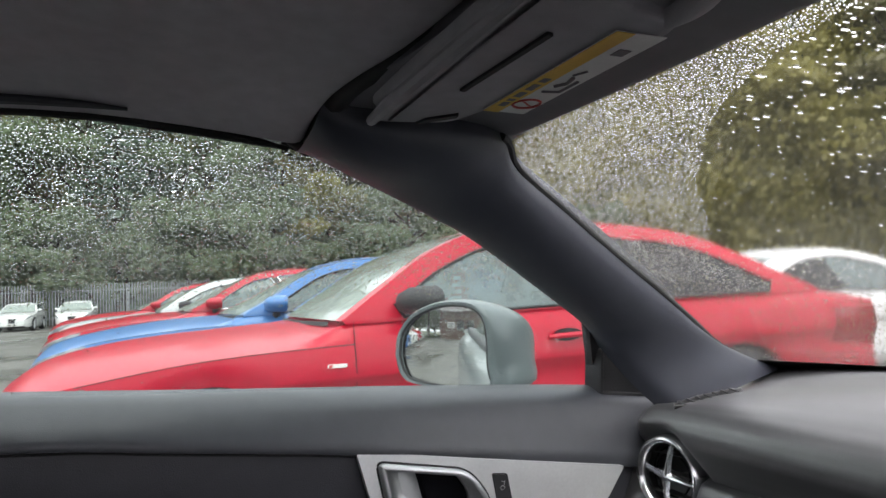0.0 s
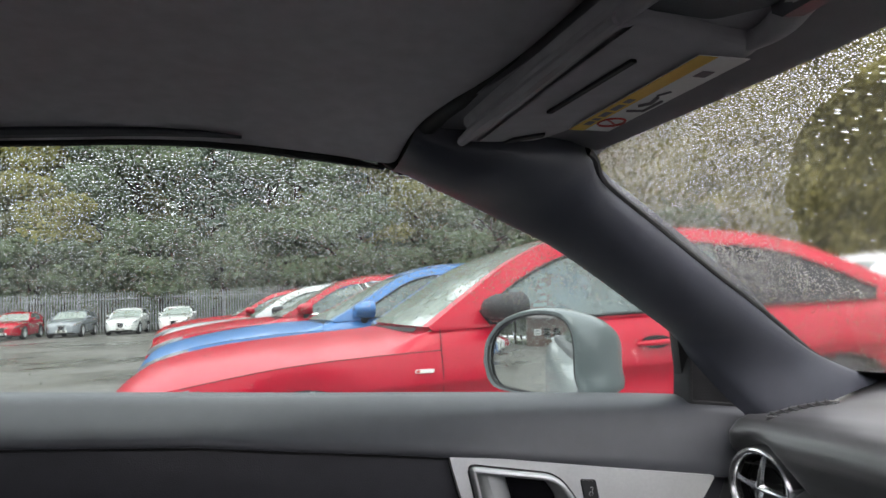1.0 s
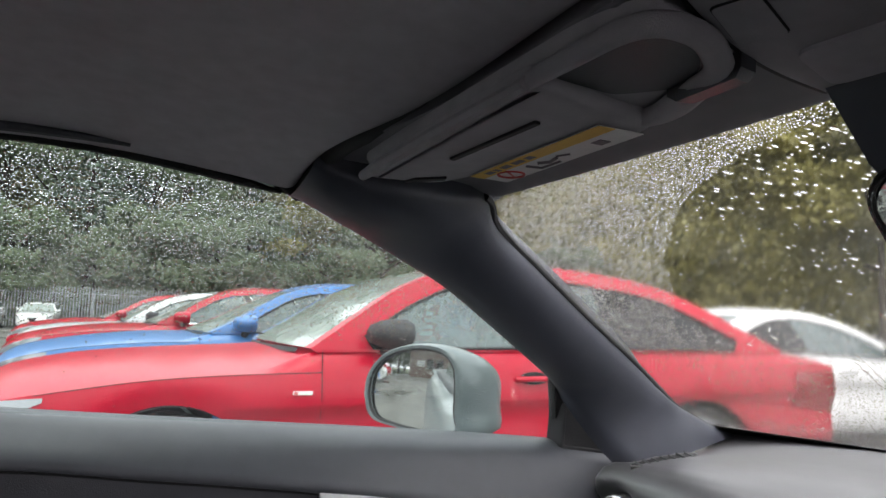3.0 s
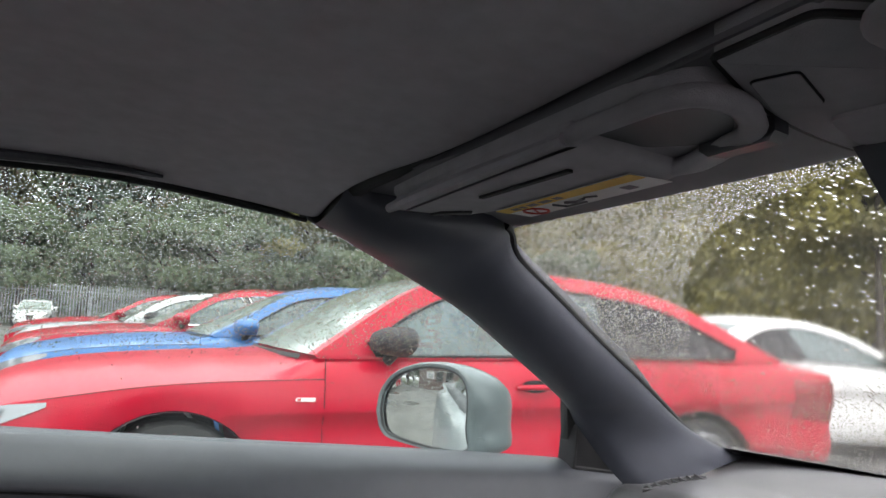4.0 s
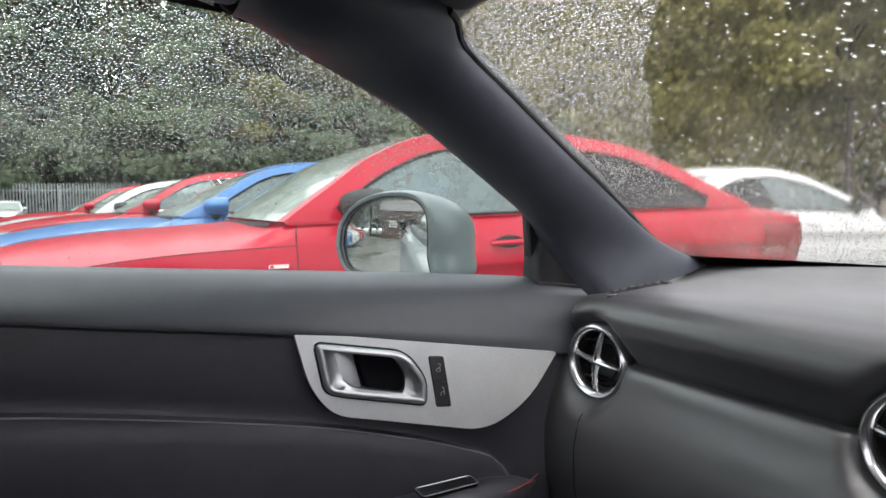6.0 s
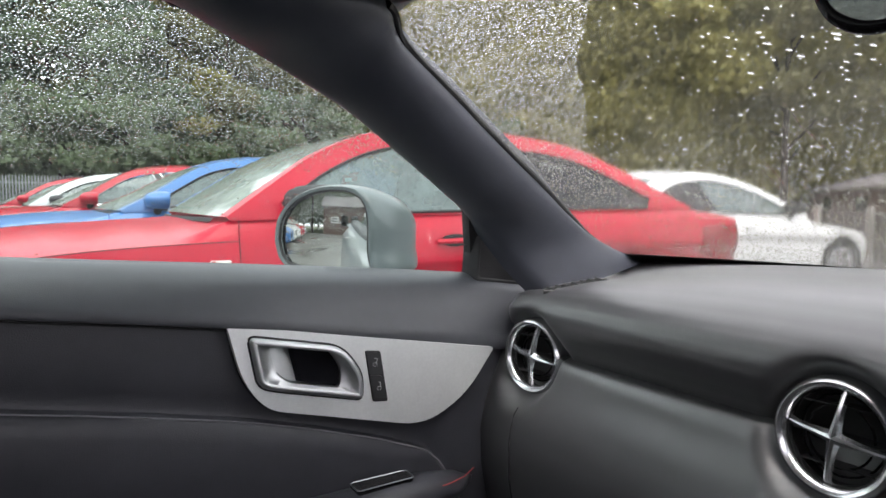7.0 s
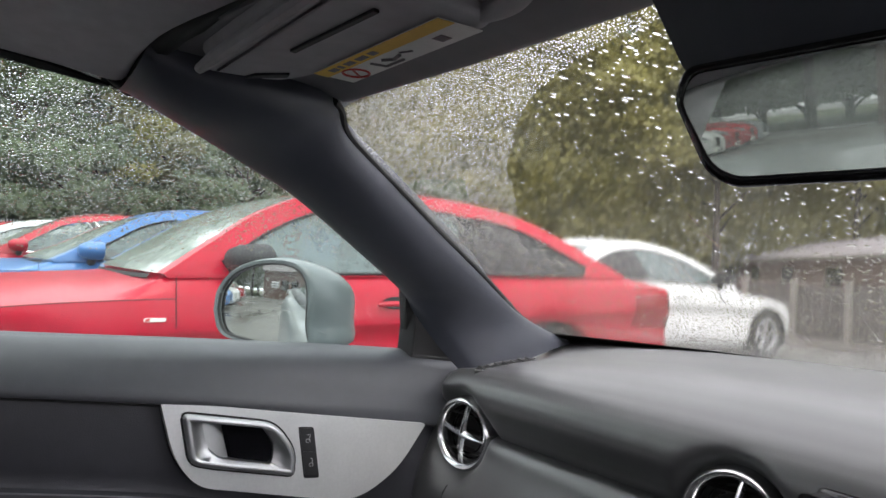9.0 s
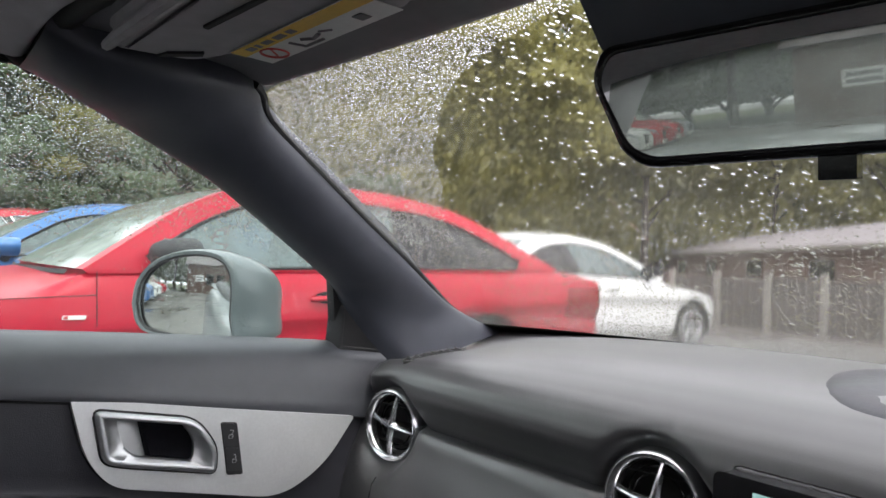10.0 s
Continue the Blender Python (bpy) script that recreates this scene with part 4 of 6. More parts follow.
glass_l = side_glass(1)
glass_r = side_glass(-1)


# ---- door mirror ----
def door_mirror(side):
    c = Vector((0.500, 0.918, 0.985))
    n = Vector((-0.845, -0.534, 0.01)).normalized()
    r = Vector((0.534, -0.845, 0)).normalized()
    up = Vector((0, 0, 1))
    w0 = [(-0.100, -0.018), (-0.088, -0.052), (-0.05, -0.066), (0.085, -0.072), (0.092, -0.03), (0.090, 0.035), (0.062, 0.064), (0.0, 0.068), (-0.06, 0.050), (-0.092, 0.018)]
    shp = [(p[0], p[1]) for p in spline(w0 + [w0[0]], 41)[:-1]]
    def place(u, w, d):
        p = c + r * u + up * w + n * d
        return (p.x, side * p.y, p.z)
    loops = []
    # k scales the outline, h its upper half, so that the back rounds off to a dome
    for k, h, d, du in ((0.93, 0.93, 0.001, 0), (0.985, 0.985, 0.006, 0), (1.05, 1.05, 0.006, 0), (1.09, 1.09, 0.0, 0), (1.11, 1.10, -0.012, 0.003), (1.115, 1.07, -0.032, 0.008), (1.10, 1.0, -0.055, 0.013),
                        (1.06, 0.88, -0.080, 0.018), (0.98, 0.70, -0.102, 0.022), (0.86, 0.50, -0.120, 0.025), (0.66, 0.30, -0.132, 0.028), (0.3, 0.12, -0.140, 0.03)):
        loops.append([place(u * k + du, w * (h if w > 0 else lerp(1, k, 0.6)), d) for u, w in shp])
    case = part("door_mirror", rings(loops, False, True), M_silver, roadster, "silver-grey door mirror wet with rain", angle=60)
    bulge = lambda u, w: 0.0035 - 0.016 * w - u * u / 1.6 - w * w / 2.8
    part("mirror_pane", rings([[place(u * k, w * k, bulge(u * k, w * k)) for u, w in shp] for k in (0.95, 0.8, 0.65, 0.5, 0.35, 0.2, 0.08)], False, True), M_mirror, case, "convex door mirror glass with raindrops", angle=80)
    part("pane_gap", tube([place(u * 0.965, w * 0.965, 0.003) for u, w in shp], 0.0028, 6, True), M_rubber, case, "black rubber edge round the glass")
    seam = [place(u, w, d) for u, w, d in ((0.100, -0.050, -0.004), (0.110, -0.052, -0.028), (0.114, -0.051, -0.048))]
    part("signal_strip", tube(seam, 0.0013, 6), M_gloss, case)
    stalk = [place(0.05, -0.075, -0.06), place(0.13, -0.105, -0.06), place(0.22, -0.12, -0.07)]
    part("stalk", tube(stalk, [0.02, 0.022, 0.03], 10), M_rubber, case, "black mirror stalk")
    return case, place


mirror_case, mirror_place = door_mirror(1)


# ---- outer shell and cabin walls, out of sight ----
def shell():
    half = 0.90
    def flank(x, j, side):
        k = curve([(-1.75, 0.86), (-1.2, 0.99), (0, 1.0), (1.4, 0.985), (2.1, 0.90), (2.35, 0.7)], x)
        top = curve([(-1.75, 0.88), (-0.9, 0.99), (0.2, 0.945), (0.75, 0.90), (1.2, 0.87), (2.0, 0.78), (2.35, 0.66)], x)
        prof = [(0.80, 0.18), (0.93, 0.28), (0.98, 0.45), (1.0, 0.6), (0.985, 0.75), (0.95, top - 0.05), (0.90, top - 0.012), (0.865, top - 0.004)]
        return (x, side * half * k * prof[j][0], prof[j][1])
    for side in (1, -1):
        part("outer_flank", grid(lambda x, j: flank(x, j, side), span(-1.75, 2.35, 42), list(range(8))), M_carbody, roadster, "silver painted flank", angle=60)
    part("bonnet", grid(lambda x, q: (x, q * 0.78 * curve([(1.05, 1), (2.0, 0.93), (2.35, 0.75)], x), curve([(1.05, 0.905), (1.5, 0.875), (2.0, 0.80), (2.35, 0.67)], x) - 0.03 * q**4), span(1.10, 2.35, 16), span(-1, 1, 15)), M_carbody, roadster, "silver painted bonnet")
    part("boot_deck", grid(lambda x, q: (x, q * 0.78, curve([(-1.75, 1.02), (-1.6, 1.045), (-1.3, 1.035), (-0.97, 1.0)], x) - 0.03 * q**4), span(-1.75, -0.97, 10), span(-1, 1, 15)), M_carbody, roadster)
    for name, x0, tip, zt in (("front_bumper", 2.30, 0.10, 0.67), ("rear_bumper", -1.72, -0.10, 0.96)):
        part(name, thick(grid(lambda q, v: (x0 + tip * (1 - q * q) * math.sin(math.pi * (0.25 + 0.6 * v)), q * 0.70, lerp(0.2, zt, v)), span(-1, 1, 15), span(0, 1, 8)), 0.02), M_carbody, roadster, "silver painted bumper")
    part("bulkhead", box(-0.96, -0.92, -0.66, 0.66, 0.2, 0.985), M_cabin, roadster, "black bulkhead behind the seats", smooth=False)
    part("cabin_floor", box(-0.92, 0.9, -0.67, 0.67, 0.17, 0.2), M_cabin, roadster, smooth=False)
    rw = part("rear_window", thick(grid(lambda q, v: (lerp(-0.93, -0.72, v) + 0.03 * q * q, q * lerp(0.60, 0.46, v), lerp(0.985, 1.272 - 0.03 * q**4, v)), span(-1, 1, 17), span(0, 1, 6)), 0.004), M_rear, roadster, "wet rear window")
    rw.visible_shadow = False
    for side in (1, -1):
        part("rear_pillar", thick(grid(lambda k, v: (lerp(-0.95, -0.46, k), side * lerp(lerp(0.60, 0.46, v), lerp(0.695, 0.55, v), min(1, k * 2)), lerp(0.985, 1.25, v)), span(0, 1, 5), span(0, 1, 5)), 0.01), M_liner, roadster)


shell()

# ---- parked cars ----
def wheel(parent, x, y, r, side):
    def loop(rad, d, k=28):
        return [(x + rad * math.cos(a), y + side * d, r + rad * math.sin(a)) for a in span(0, 2 * math.pi, k + 1)[:-1]]
    wh = part("wheel", rings([loop(r * 0.70, -0.20), loop(r * 0.95, -0.20), loop(r, -0.17), loop(r, -0.03), loop(r * 0.95, 0.0), loop(r * 0.72, 0.004), loop(r * 0.69, -0.01)]), M_tyre, parent, "black tyre", angle=50)
    part("rim", rings([loop(r * 0.70, 0.0), loop(r * 0.66, 0.006), loop(r * 0.63, -0.02), loop(r * 0.60, -0.05)]), M_rim, wh, "silver alloy rim", angle=50)
    part("brake_disc", rings([loop(r * 0.62, -0.07), loop(r * 0.05, -0.07)], False, True), M_cabin, wh)
    for i in range(5):
        a = 2 * math.pi * i / 5 + 0.3
        lp = []
        for k, h in ((0.06, 0.16), (0.35, 0.09), (0.63, 0.11)):
            cx, cz = x + r * k * math.cos(a), r + r * k * math.sin(a)
            tx, tz = -math.sin(a) * h * r, math.cos(a) * h * r
            lp.append([(cx - tx, y + side * -0.025, cz - tz), (cx - tx * 0.7, y, cz - tz * 0.7), (cx + tx * 0.7, y, cz + tz * 0.7), (cx + tx, y + side * -0.025, cz + tz)])
        part("spoke", rings(lp, True, True), M_rim, wh, angle=30)


for wx in (-1.0, 1.43):
    for sd in (-1, 1):
        wheel(roadster, wx, sd * 0.86, 0.32, sd)


def make_car(name, label, colour, S, group=""):
    """A parked car, nose at x = 0, tail at x = L, lowest point on z = 0. S holds its lines as (x, z) pairs."""
    car = thing(name, label, "car", group)
    L, W = S["L"], S["W"]
    hw = W / 2
    def half(x):
        return hw * curve([(0, S.get("nose_w", 0.62)), (0.06 * L * 0.6, 0.78), (0.13 * L * 0.8, 0.90), (0.24 * L, 0.985), (0.5 * L, 1.0), (0.8 * L, 0.985), (0.93 * L, 0.955), (0.985 * L, 0.91), (L, S.get("tail_w", 0.74))], x)
    ft, belt = S["top"], S["belt"]
    fw, rw_, wr = S["front_axle"], S["rear_axle"], S["wheel_r"]
    a0, a1 = S["arch"][0], S["arch"][-1]
    shoulder = S["shoulder"]
    rows = [0.0, 0.05, 0.11, 0.17, 0.23, 0.29, 0.35, 0.41, 0.47, 0.53, 0.59, 0.65, 0.71, 0.745, 0.768, 0.782, 0.796, 0.83, 0.88, 0.92, 0.96, 1.0]
    def side_pt(x, v):
        """Flank from sill to the shoulder line."""
        zs = curve(shoulder, x)
        zb = S["clear"] + 0.10 * max(0, 1 - x / 0.5)**2 + 0.12 * max(0, 1 - (L - x) / 0.5)**2
        z = lerp(zb, zs, v)
        belly = 1 - 0.045 * (1 - v)**3 * 2.2 - 0.028 * max(0, v - 0.45)**2 * 3 + 0.006 * math.sin(v * 9)
        low = 0.05 * max(0, 0.12 - v) / 0.12
        # a waist crease with a shallow hollow under it, and rolled wheel arches
        under = max(0.0, min(1.0, (0.785 - v) / 0.09)) * max(0.0, min(1.0, (v - 0.30) / 0.35)) * max(0.0, min(1.0, (x - 1.1) / 0.15))
        roll = max(0.0, min(1.0, (wr * 1.13 + 0.075 - min(math.hypot(x - fw, z - wr), math.hypot(x - rw_, z - wr))) / 0.07))
        return half(x) * (belly - low) - 0.036 * under - 0.024 * roll, z
    n = int(L / 0.035)
    xs = [L * (0.5 - 0.5 * math.cos(math.pi * i / n)) * 0.25 + L * i / n * 0.75 for i in range(n + 1)]
    # shared outline verts: flank rows, then over the top
    over = [0.0, 0.015, 0.03, 0.045, 0.06, 0.09, 0.2, 0.4, 0.6, 0.8, 1.0]
    def top_pt(x, t):
        ys, zs = side_pt(x, 1.0)
        zt = curve(ft, x)
        hood = lerp(zs, zt, 1 - (1 - t)**2.4)
        deck = lerp(zs, max(curve(belt, x), zs + 0.01), min(1, t / 0.058)**0.75)
        k = max(0, min(1, (x - a0[0] + 0.22) / 0.3)) * max(0, min(1, (a1[0] + 0.25 - x) / 0.3))
        k = k * k * (3 - 2 * k)
        return lerp(ys, 0, t), lerp(hood, deck, k)
    verts, idx = [], {}
    for i, x in enumerate(xs):
        for s in (-1, 1):
            for k, v in enumerate(rows):
                y, z = side_pt(x, v)
                px = x
                for ax in (fw, rw_):
                    R = wr * 1.13
                    d = math.hypot(x - ax, z - wr)
                    if abs(d - R) < 0.03 and z > S["clear"] - 0.01 and d > 0:
                        px, z = ax + (x - ax) / d * R, wr + (z - wr) / d * R
                verts.append((px, s * y, z))
                idx[i, s, k] = len(verts) - 1
            for k, t in enumerate(over[1:]):
                y, z = top_pt(x, t)
                if t == 1.0 and s == 1:
                    idx[i, s, len(rows) + k] = idx[i, -1, len(rows) + k]
                    continue
                verts.append((x, s * y, z))
                idx[i, s, len(rows) + k] = len(verts) - 1
    K = len(rows) + len(over) - 1
    faces = []
    for i in range(n):
        for s in (-1, 1):
            for k in range(K - 1):
                q = [idx[i, s, k], idx[i + 1, s, k], idx[i + 1, s, k + 1], idx[i, s, k + 1]]
                c = [sum(verts[j][a] for j in q) / 4 for a in (0, 2)]
                if k < len(rows) and any(math.hypot(c[0] - ax, c[1] - wr) < wr * 1.13 - 0.004 for ax in (fw, rw_)):
                    continue
                q = q if s < 0 else q[::-1]
                faces.append(tuple(dict.fromkeys(q)))
    for i in (0, n):
        faces.append([idx[i, -1, k] for k in range(K)] + [idx[i, 1, k] for k in range(K - 2, -1, -1)])
    faces = [f for f in faces if len(f) > 2]
    body = part("body", (verts, faces), colour, car, S.get("body_label", ""), angle=32)
    # underside and arch liners
    part("underbody", box(0.25, L - 0.25, -hw * 0.86, hw * 0.86, S["clear"], S["clear"] + 0.05), M_cabin, car, smooth=False)
    for ax in (fw, rw_):
        for s in (-1, 1):
            R = wr * 1.12
            def lin(a, d):
                return (ax + R * math.cos(a), s * (half(ax) - 0.012 - d), wr + R * math.sin(a))
            part("arch_liner", grid(lin, span(-0.35, math.pi + 0.35, 20), [0.0, 0.12, 0.28]), M_cabin, body)
            wheel(car, ax, s * (half(ax) - 0.03), wr, s)
    # greenhouse: an arch line each side, panes set between
    arch = spline(S["arch"], 61)
    zmax = max(p[1] for p in arch)
    def belt_z(x):
        return curve(belt, x)
    def inw(x, z):
        """Half width of the cabin at x and height z."""
        f = max(0.0, (z - belt_z(x)) / (zmax - belt_z(x) + 1e-6))
        return (half(x) - 0.055) * (1 - S.get("tumble", 0.27) * f**1.25)
    bx = [lerp(a0[0] + 0.02, a1[0] - 0.02, i / 60) for i in range(61)]
    def col(i, v):
        """Between the belt (v = 0) and the arch (v = 1)."""
        ax_, az = arch[i]
        x = lerp(bx[i], ax_, v)
        z = lerp(belt_z(bx[i]) - 0.012, az, v)
        return x, z
    def clamp(i, a, b):
        h = max(arch[i][1] - belt_z(bx[i]) + 0.012, 1e-4)
        return min(0.5, a / h), max(0.5, 1 - b / h)
    for s in (-1, 1):
        P = lambda i, v, out=0.0: (col(i, v)[0], s * (inw(*col(i, v)) + out), col(i, v)[1])
        vv, ff = [], []
        # frame strips above and below the glass
        for (va, vb) in ((0, "lo"), ("hi", 1)):
            base = len(vv)
            for i in range(61):
                lo, hi = clamp(i, 0.018, S.get("rail", 0.05))
                m0 = 0 if va == 0 else hi
                m1 = lo if vb == "lo" else 1
                for k in range(4):
                    vv.append(P(i, lerp(m0, m1, k / 3), 0.004))
            for i in range(60):
                for k in range(3):
                    a = base + i * 4 + k
                    ff.append((a, a + 1, a + 5, a + 4))
        part("window_frame", (vv, ff), colour, body, angle=60)
        cuts = S["panes"]
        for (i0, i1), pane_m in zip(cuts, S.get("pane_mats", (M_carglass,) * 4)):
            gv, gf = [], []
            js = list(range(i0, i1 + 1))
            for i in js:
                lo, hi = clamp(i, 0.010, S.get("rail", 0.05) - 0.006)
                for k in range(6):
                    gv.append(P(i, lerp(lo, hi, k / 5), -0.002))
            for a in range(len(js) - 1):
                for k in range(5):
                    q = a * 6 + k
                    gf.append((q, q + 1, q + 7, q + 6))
            part("side_window", (gv, gf), pane_m, body, "rain-spotted side window with a painted-on film sheen")
            rim_lo = [P(i, clamp(i, 0.016, S.get("rail", 0.05))[0], 0.006) for i in js]
            rim_hi = [P(i, clamp(i, 0.016, S.get("rail", 0.05))[1], 0.006) for i in js]
            part("window_trim", tube(rim_lo + rim_hi[::-1], 0.008, 5, True), S.get("trim", M_rubber), body)
        # pillars between and around the panes
        spans_, last = [], 0
        for (i0, i1) in cuts:
            spans_.append((last, i0))
            last = i1
        spans_.append((last, 60))
        for (i0, i1) in spans_:
            if i1 <= i0:
                continue
            gv, gf = [], []
            js = list(range(i0, i1 + 1))
            for i in js:
                lo, hi = clamp(i, 0.018, S.get("rail", 0.05))
                for k in range(4):
                    gv.append(P(i, lerp(lo, hi, k / 3), 0.003))
            for a in range(len(js) - 1):
                for k in range(3):
                    q = a * 4 + k
                    gf.append((q, q + 1, q + 5, q + 4))
            inner = i0 > 0 and i1 < 60
            part("pillar", (gv, gf), M_gloss if inner else colour, body, angle=60)
    ia, ic = S["ws_i"], S["rw_i"]
    def across(i, q, lift):
        x, z = arch[i]
        w = inw(x, z) + 0.004
        k = 1 - q * q
        push = S.get("bow", 0.10)
        return (x - push * k * max(0, (ia - i) / ia) + push * k * max(0, (i - ic) / (60 - ic)), q * w, z + lift * k)
    qs = span(-1, 1, 17)
    # most of its sky reflection is the pale film colour of M_carshield
    part("windscreen", grid(lambda i, q: across(i, q * 0.93, 0.012), list(range(0, ia + 1)), qs), M_carshield, body, "wet windscreen with pale sky sheen put into its colour")
    for s in (-1, 1):
        part("windscreen_pillar", grid(lambda i, q: across(i, s * q, 0.014), list(range(0, ia + 1)), [0.92, 0.96, 1.0]), colour, body, angle=60)
        part("rear_pillar", grid(lambda i, q: across(i, s * q, 0.014), list(range(ic, 61)), [0.86, 0.93, 1.0]), colour, body, angle=60)
    part("roof", grid(lambda i, q: across(i, q, 0.03 * math.sin(math.pi * (i - ia) / (ic - ia)) + 0.012), list(range(ia, ic + 1)), qs), colour, body, angle=60)
    part("rear_screen", grid(lambda i, q: across(i, q * 0.87, 0.012), list(range(ic, 61)), qs), M_carglass, body, "wet rear screen with a painted-on film sheen")
    part("cowl", grid(lambda v, q: (across(0, q * 0.84, 0.0)[0] - 0.014 * v, across(0, q * 0.84, 0.0)[1], across(0, q * 0.84, 0.0)[2] - 0.004 - 0.02 * v), [0, 0.3, 1], qs), M_cabin, body, "black cowl below the windscreen")
    part("wiper", tube([(a0[0] + 0.03, -hw * 0.55, belt_z(a0[0]) + 0.035), (a0[0] - 0.04, -hw * 0.1, belt_z(a0[0]) + 0.04), (a0[0] - 0.05, hw * 0.4, belt_z(a0[0]) + 0.04)], 0.008, 5), M_rubber, body)
    part("cabin_lining", grid(lambda x, q: (x, q * (half(x) - 0.10), max(curve(ft, x), belt_z(x)) + 0.006), span(a0[0] + 0.06, a1[0] - 0.08, 12), span(-1, 1, 7)), M_cabin, body, "dark cabin lining")
    # cabin: seats and wheel that show through the panes
    xm = lerp(a0[0], a1[0], 0.45)
    for sx, sy in ((xm, -0.36), (xm, 0.36), (xm + 0.85, -0.36), (xm + 0.85, 0.36)):
        if sx + 0.3 > a1[0] - 0.25:
            continue
        lp = []
        for z, w, dx in ((0.45, 0.20, 0.0), (0.75, 0.24, 0.08), (0.95, 0.22, 0.15), (1.04, 0.12, 0.18), (1.08, 0.11, 0.19), (1.19, 0.12, 0.21), (1.22, 0.07, 0.22)):
            z = z * (zmax / 1.42)
            lp.append([(sx + dx + 0.07 * math.cos(a), sy + w * math.sin(a), z) for a in span(0, 2 * math.pi, 13)[:-1]])
        part("seat", rings(lp, True, True), M_cabin, car, "dark car seat", angle=60)
    # lamps, grille, plates, handles, mirrors
    lz = S["lamp_z"]
    for s in (-1, 1):
        def lamp(u, v):
            x = lerp(0.02, S.get("lamp_l", 0.42), u)
            z = lerp(lz[0], lerp(lz[1], lz[2], u), lerp(0.9 * u, 1, v))
            zs = curve(shoulder, x)
            vv_ = (z - S["clear"]) / max(zs - S["clear"], 0.1)
            y, _ = side_pt(x, min(1, max(0, vv_)))
            return (x - 0.004, s * (y + 0.006), min(z, zs - 0.002))
        part("headlight", grid(lamp, span(0, 1, 10), span(0, 1, 5)), M_lamp, car, "clear headlight lens")
        def tail(u, v):
            x = L - lerp(0.01, S.get("tail_l", 0.34), u)
            z = lerp(S["tail_z"][0] + 0.05 * u, S["tail_z"][1], v)
            vv_ = (z - S["clear"]) / max(curve(shoulder, x) - S["clear"], 0.1)
            y, _ = side_pt(x, min(1, max(0, vv_)))
            return (x + 0.004, s * (y + 0.006), z)
        part("tail_light", grid(tail, span(0, 1, 8), span(0, 1, 5)), M_tail, car, "dark red tail light")
        for hx in S["handles"]:
            hz = curve(shoulder, hx) - 0.055
            y, _ = side_pt(hx, 0.9)
            part("door_handle", tube([(hx - 0.10, s * (y + 0.006), hz), (hx - 0.06, s * (y + 0.03), hz + 0.004), (hx + 0.06, s * (y + 0.03), hz + 0.006), (hx + 0.11, s * (y + 0.006), hz + 0.004)], [0.012, 0.014, 0.014, 0.012], 8), colour, car)
            cup = [(hx + 0.085 * math.cos(a), s * (y + 0.010), hz + 0.008 + 0.032 * math.sin(a)) for a in span(0, 2 * math.pi, 17)[:-1]]
            part("handle_cup", (cup, [tuple(range(16))]), M_gloss if S.get("dark_cup") else colour, car, smooth=False)
        for jx0, jx1 in S["doors"]:
            for jx in (jx0, jx1):
                seam = []
                for v in span(0.06, 1.0, 16):
                    xx = jx + 0.05 * (1 - v)**2
                    y, z = side_pt(xx, v)
                    seam.append((xx, s * (y + 0.0005), z))
                seam.append((jx, s * (inw(jx, belt_z(jx)) + 0.02), belt_z(jx) - 0.005))
                part("door_seam", tube(seam, 0.0022, 5), M_rubber, body)
        bonnet = []
        for x in span(S.get("lamp_l", 0.42) * 0.9, S["doors"][0][0], 20):
            y, z = side_pt(x, 0.995)
            bonnet.append((x, s * (y - 0.001), z))
        part("bonnet_seam", tube(bonnet, 0.0026, 5), M_rubber, body)
        mx = S["mirror_x"]
        mz = belt_z(mx) + 0.075
        my = inw(mx, mz) + 0.10
        loops = []
        for k, d in ((0.15, -0.12), (0.62, -0.11), (0.9, -0.07), (1.0, -0.01), (1.0, 0.045), (0.93, 0.055)):
            loops.append([(mx + d, s * (my + S.get("mirror_w", 0.115) * k * math.cos(a)), mz + 0.068 * k * math.sin(a) + 0.01 * k * math.cos(a)) for a in span(0, 2 * math.pi, 21)[:-1]])
        mir = part("wing_mirror", rings(loops, True, True), S.get("mirror_mat", colour), car, S.get("mirror_label", ""), angle=50)
        part("mirror_foot", tube([(mx, s * (my - 0.02), mz - 0.05), (mx - 0.02, s * (inw(mx, mz - 0.08) + 0.0), mz - 0.09)], [0.025, 0.03], 8), M_rubber, mir)
    gz = S["grille"]
    gw = hw * 0.36
    def gr(u, v):
        z = lerp(gz[0], gz[1], v)
        return (-0.012 + 0.05 * u * u, gw * u * lerp(0.8, 1, v), z)
    part("grille", thick(grid(gr, span(-1, 1, 9), span(0, 1, 5)), 0.02), M_gloss, car, "black radiator grille")
    for k in range(4):
        z = lerp(gz[0], gz[1], (k + 0.5) / 4)
        part("grille_bar", tube([(-0.022 + 0.05 * u * u, gw * u * 0.92, z) for u in span(-1, 1, 9)], 0.006, 5), M_chrome if S.get("chrome") else M_gloss, car)
    part("number_plate", thick(grid(lambda u, v: (-0.03 + 0.03 * u * u, 0.26 * u, lerp(gz[0] - 0.13, gz[0] - 0.02, v)), span(-1, 1, 5), span(0, 1, 2)), 0.006), M_plate, car, "number plate with dark bars", smooth=False)
    for y0 in (-0.2, 0.03):
        part("plate_bar", box(-0.036, -0.031, y0, y0 + 0.17, gz[0] - 0.105, gz[0] - 0.045), M_gloss, car, smooth=False)
    part("bumper_intake", thick(grid(lambda u, v: (0.0 + 0.10 * u * u, hw * 0.62 * u, lerp(S["clear"] + 0.09, gz[0] - 0.16, v)), span(-1, 1, 9), span(0, 1, 3)), 0.02), M_cabin, car)
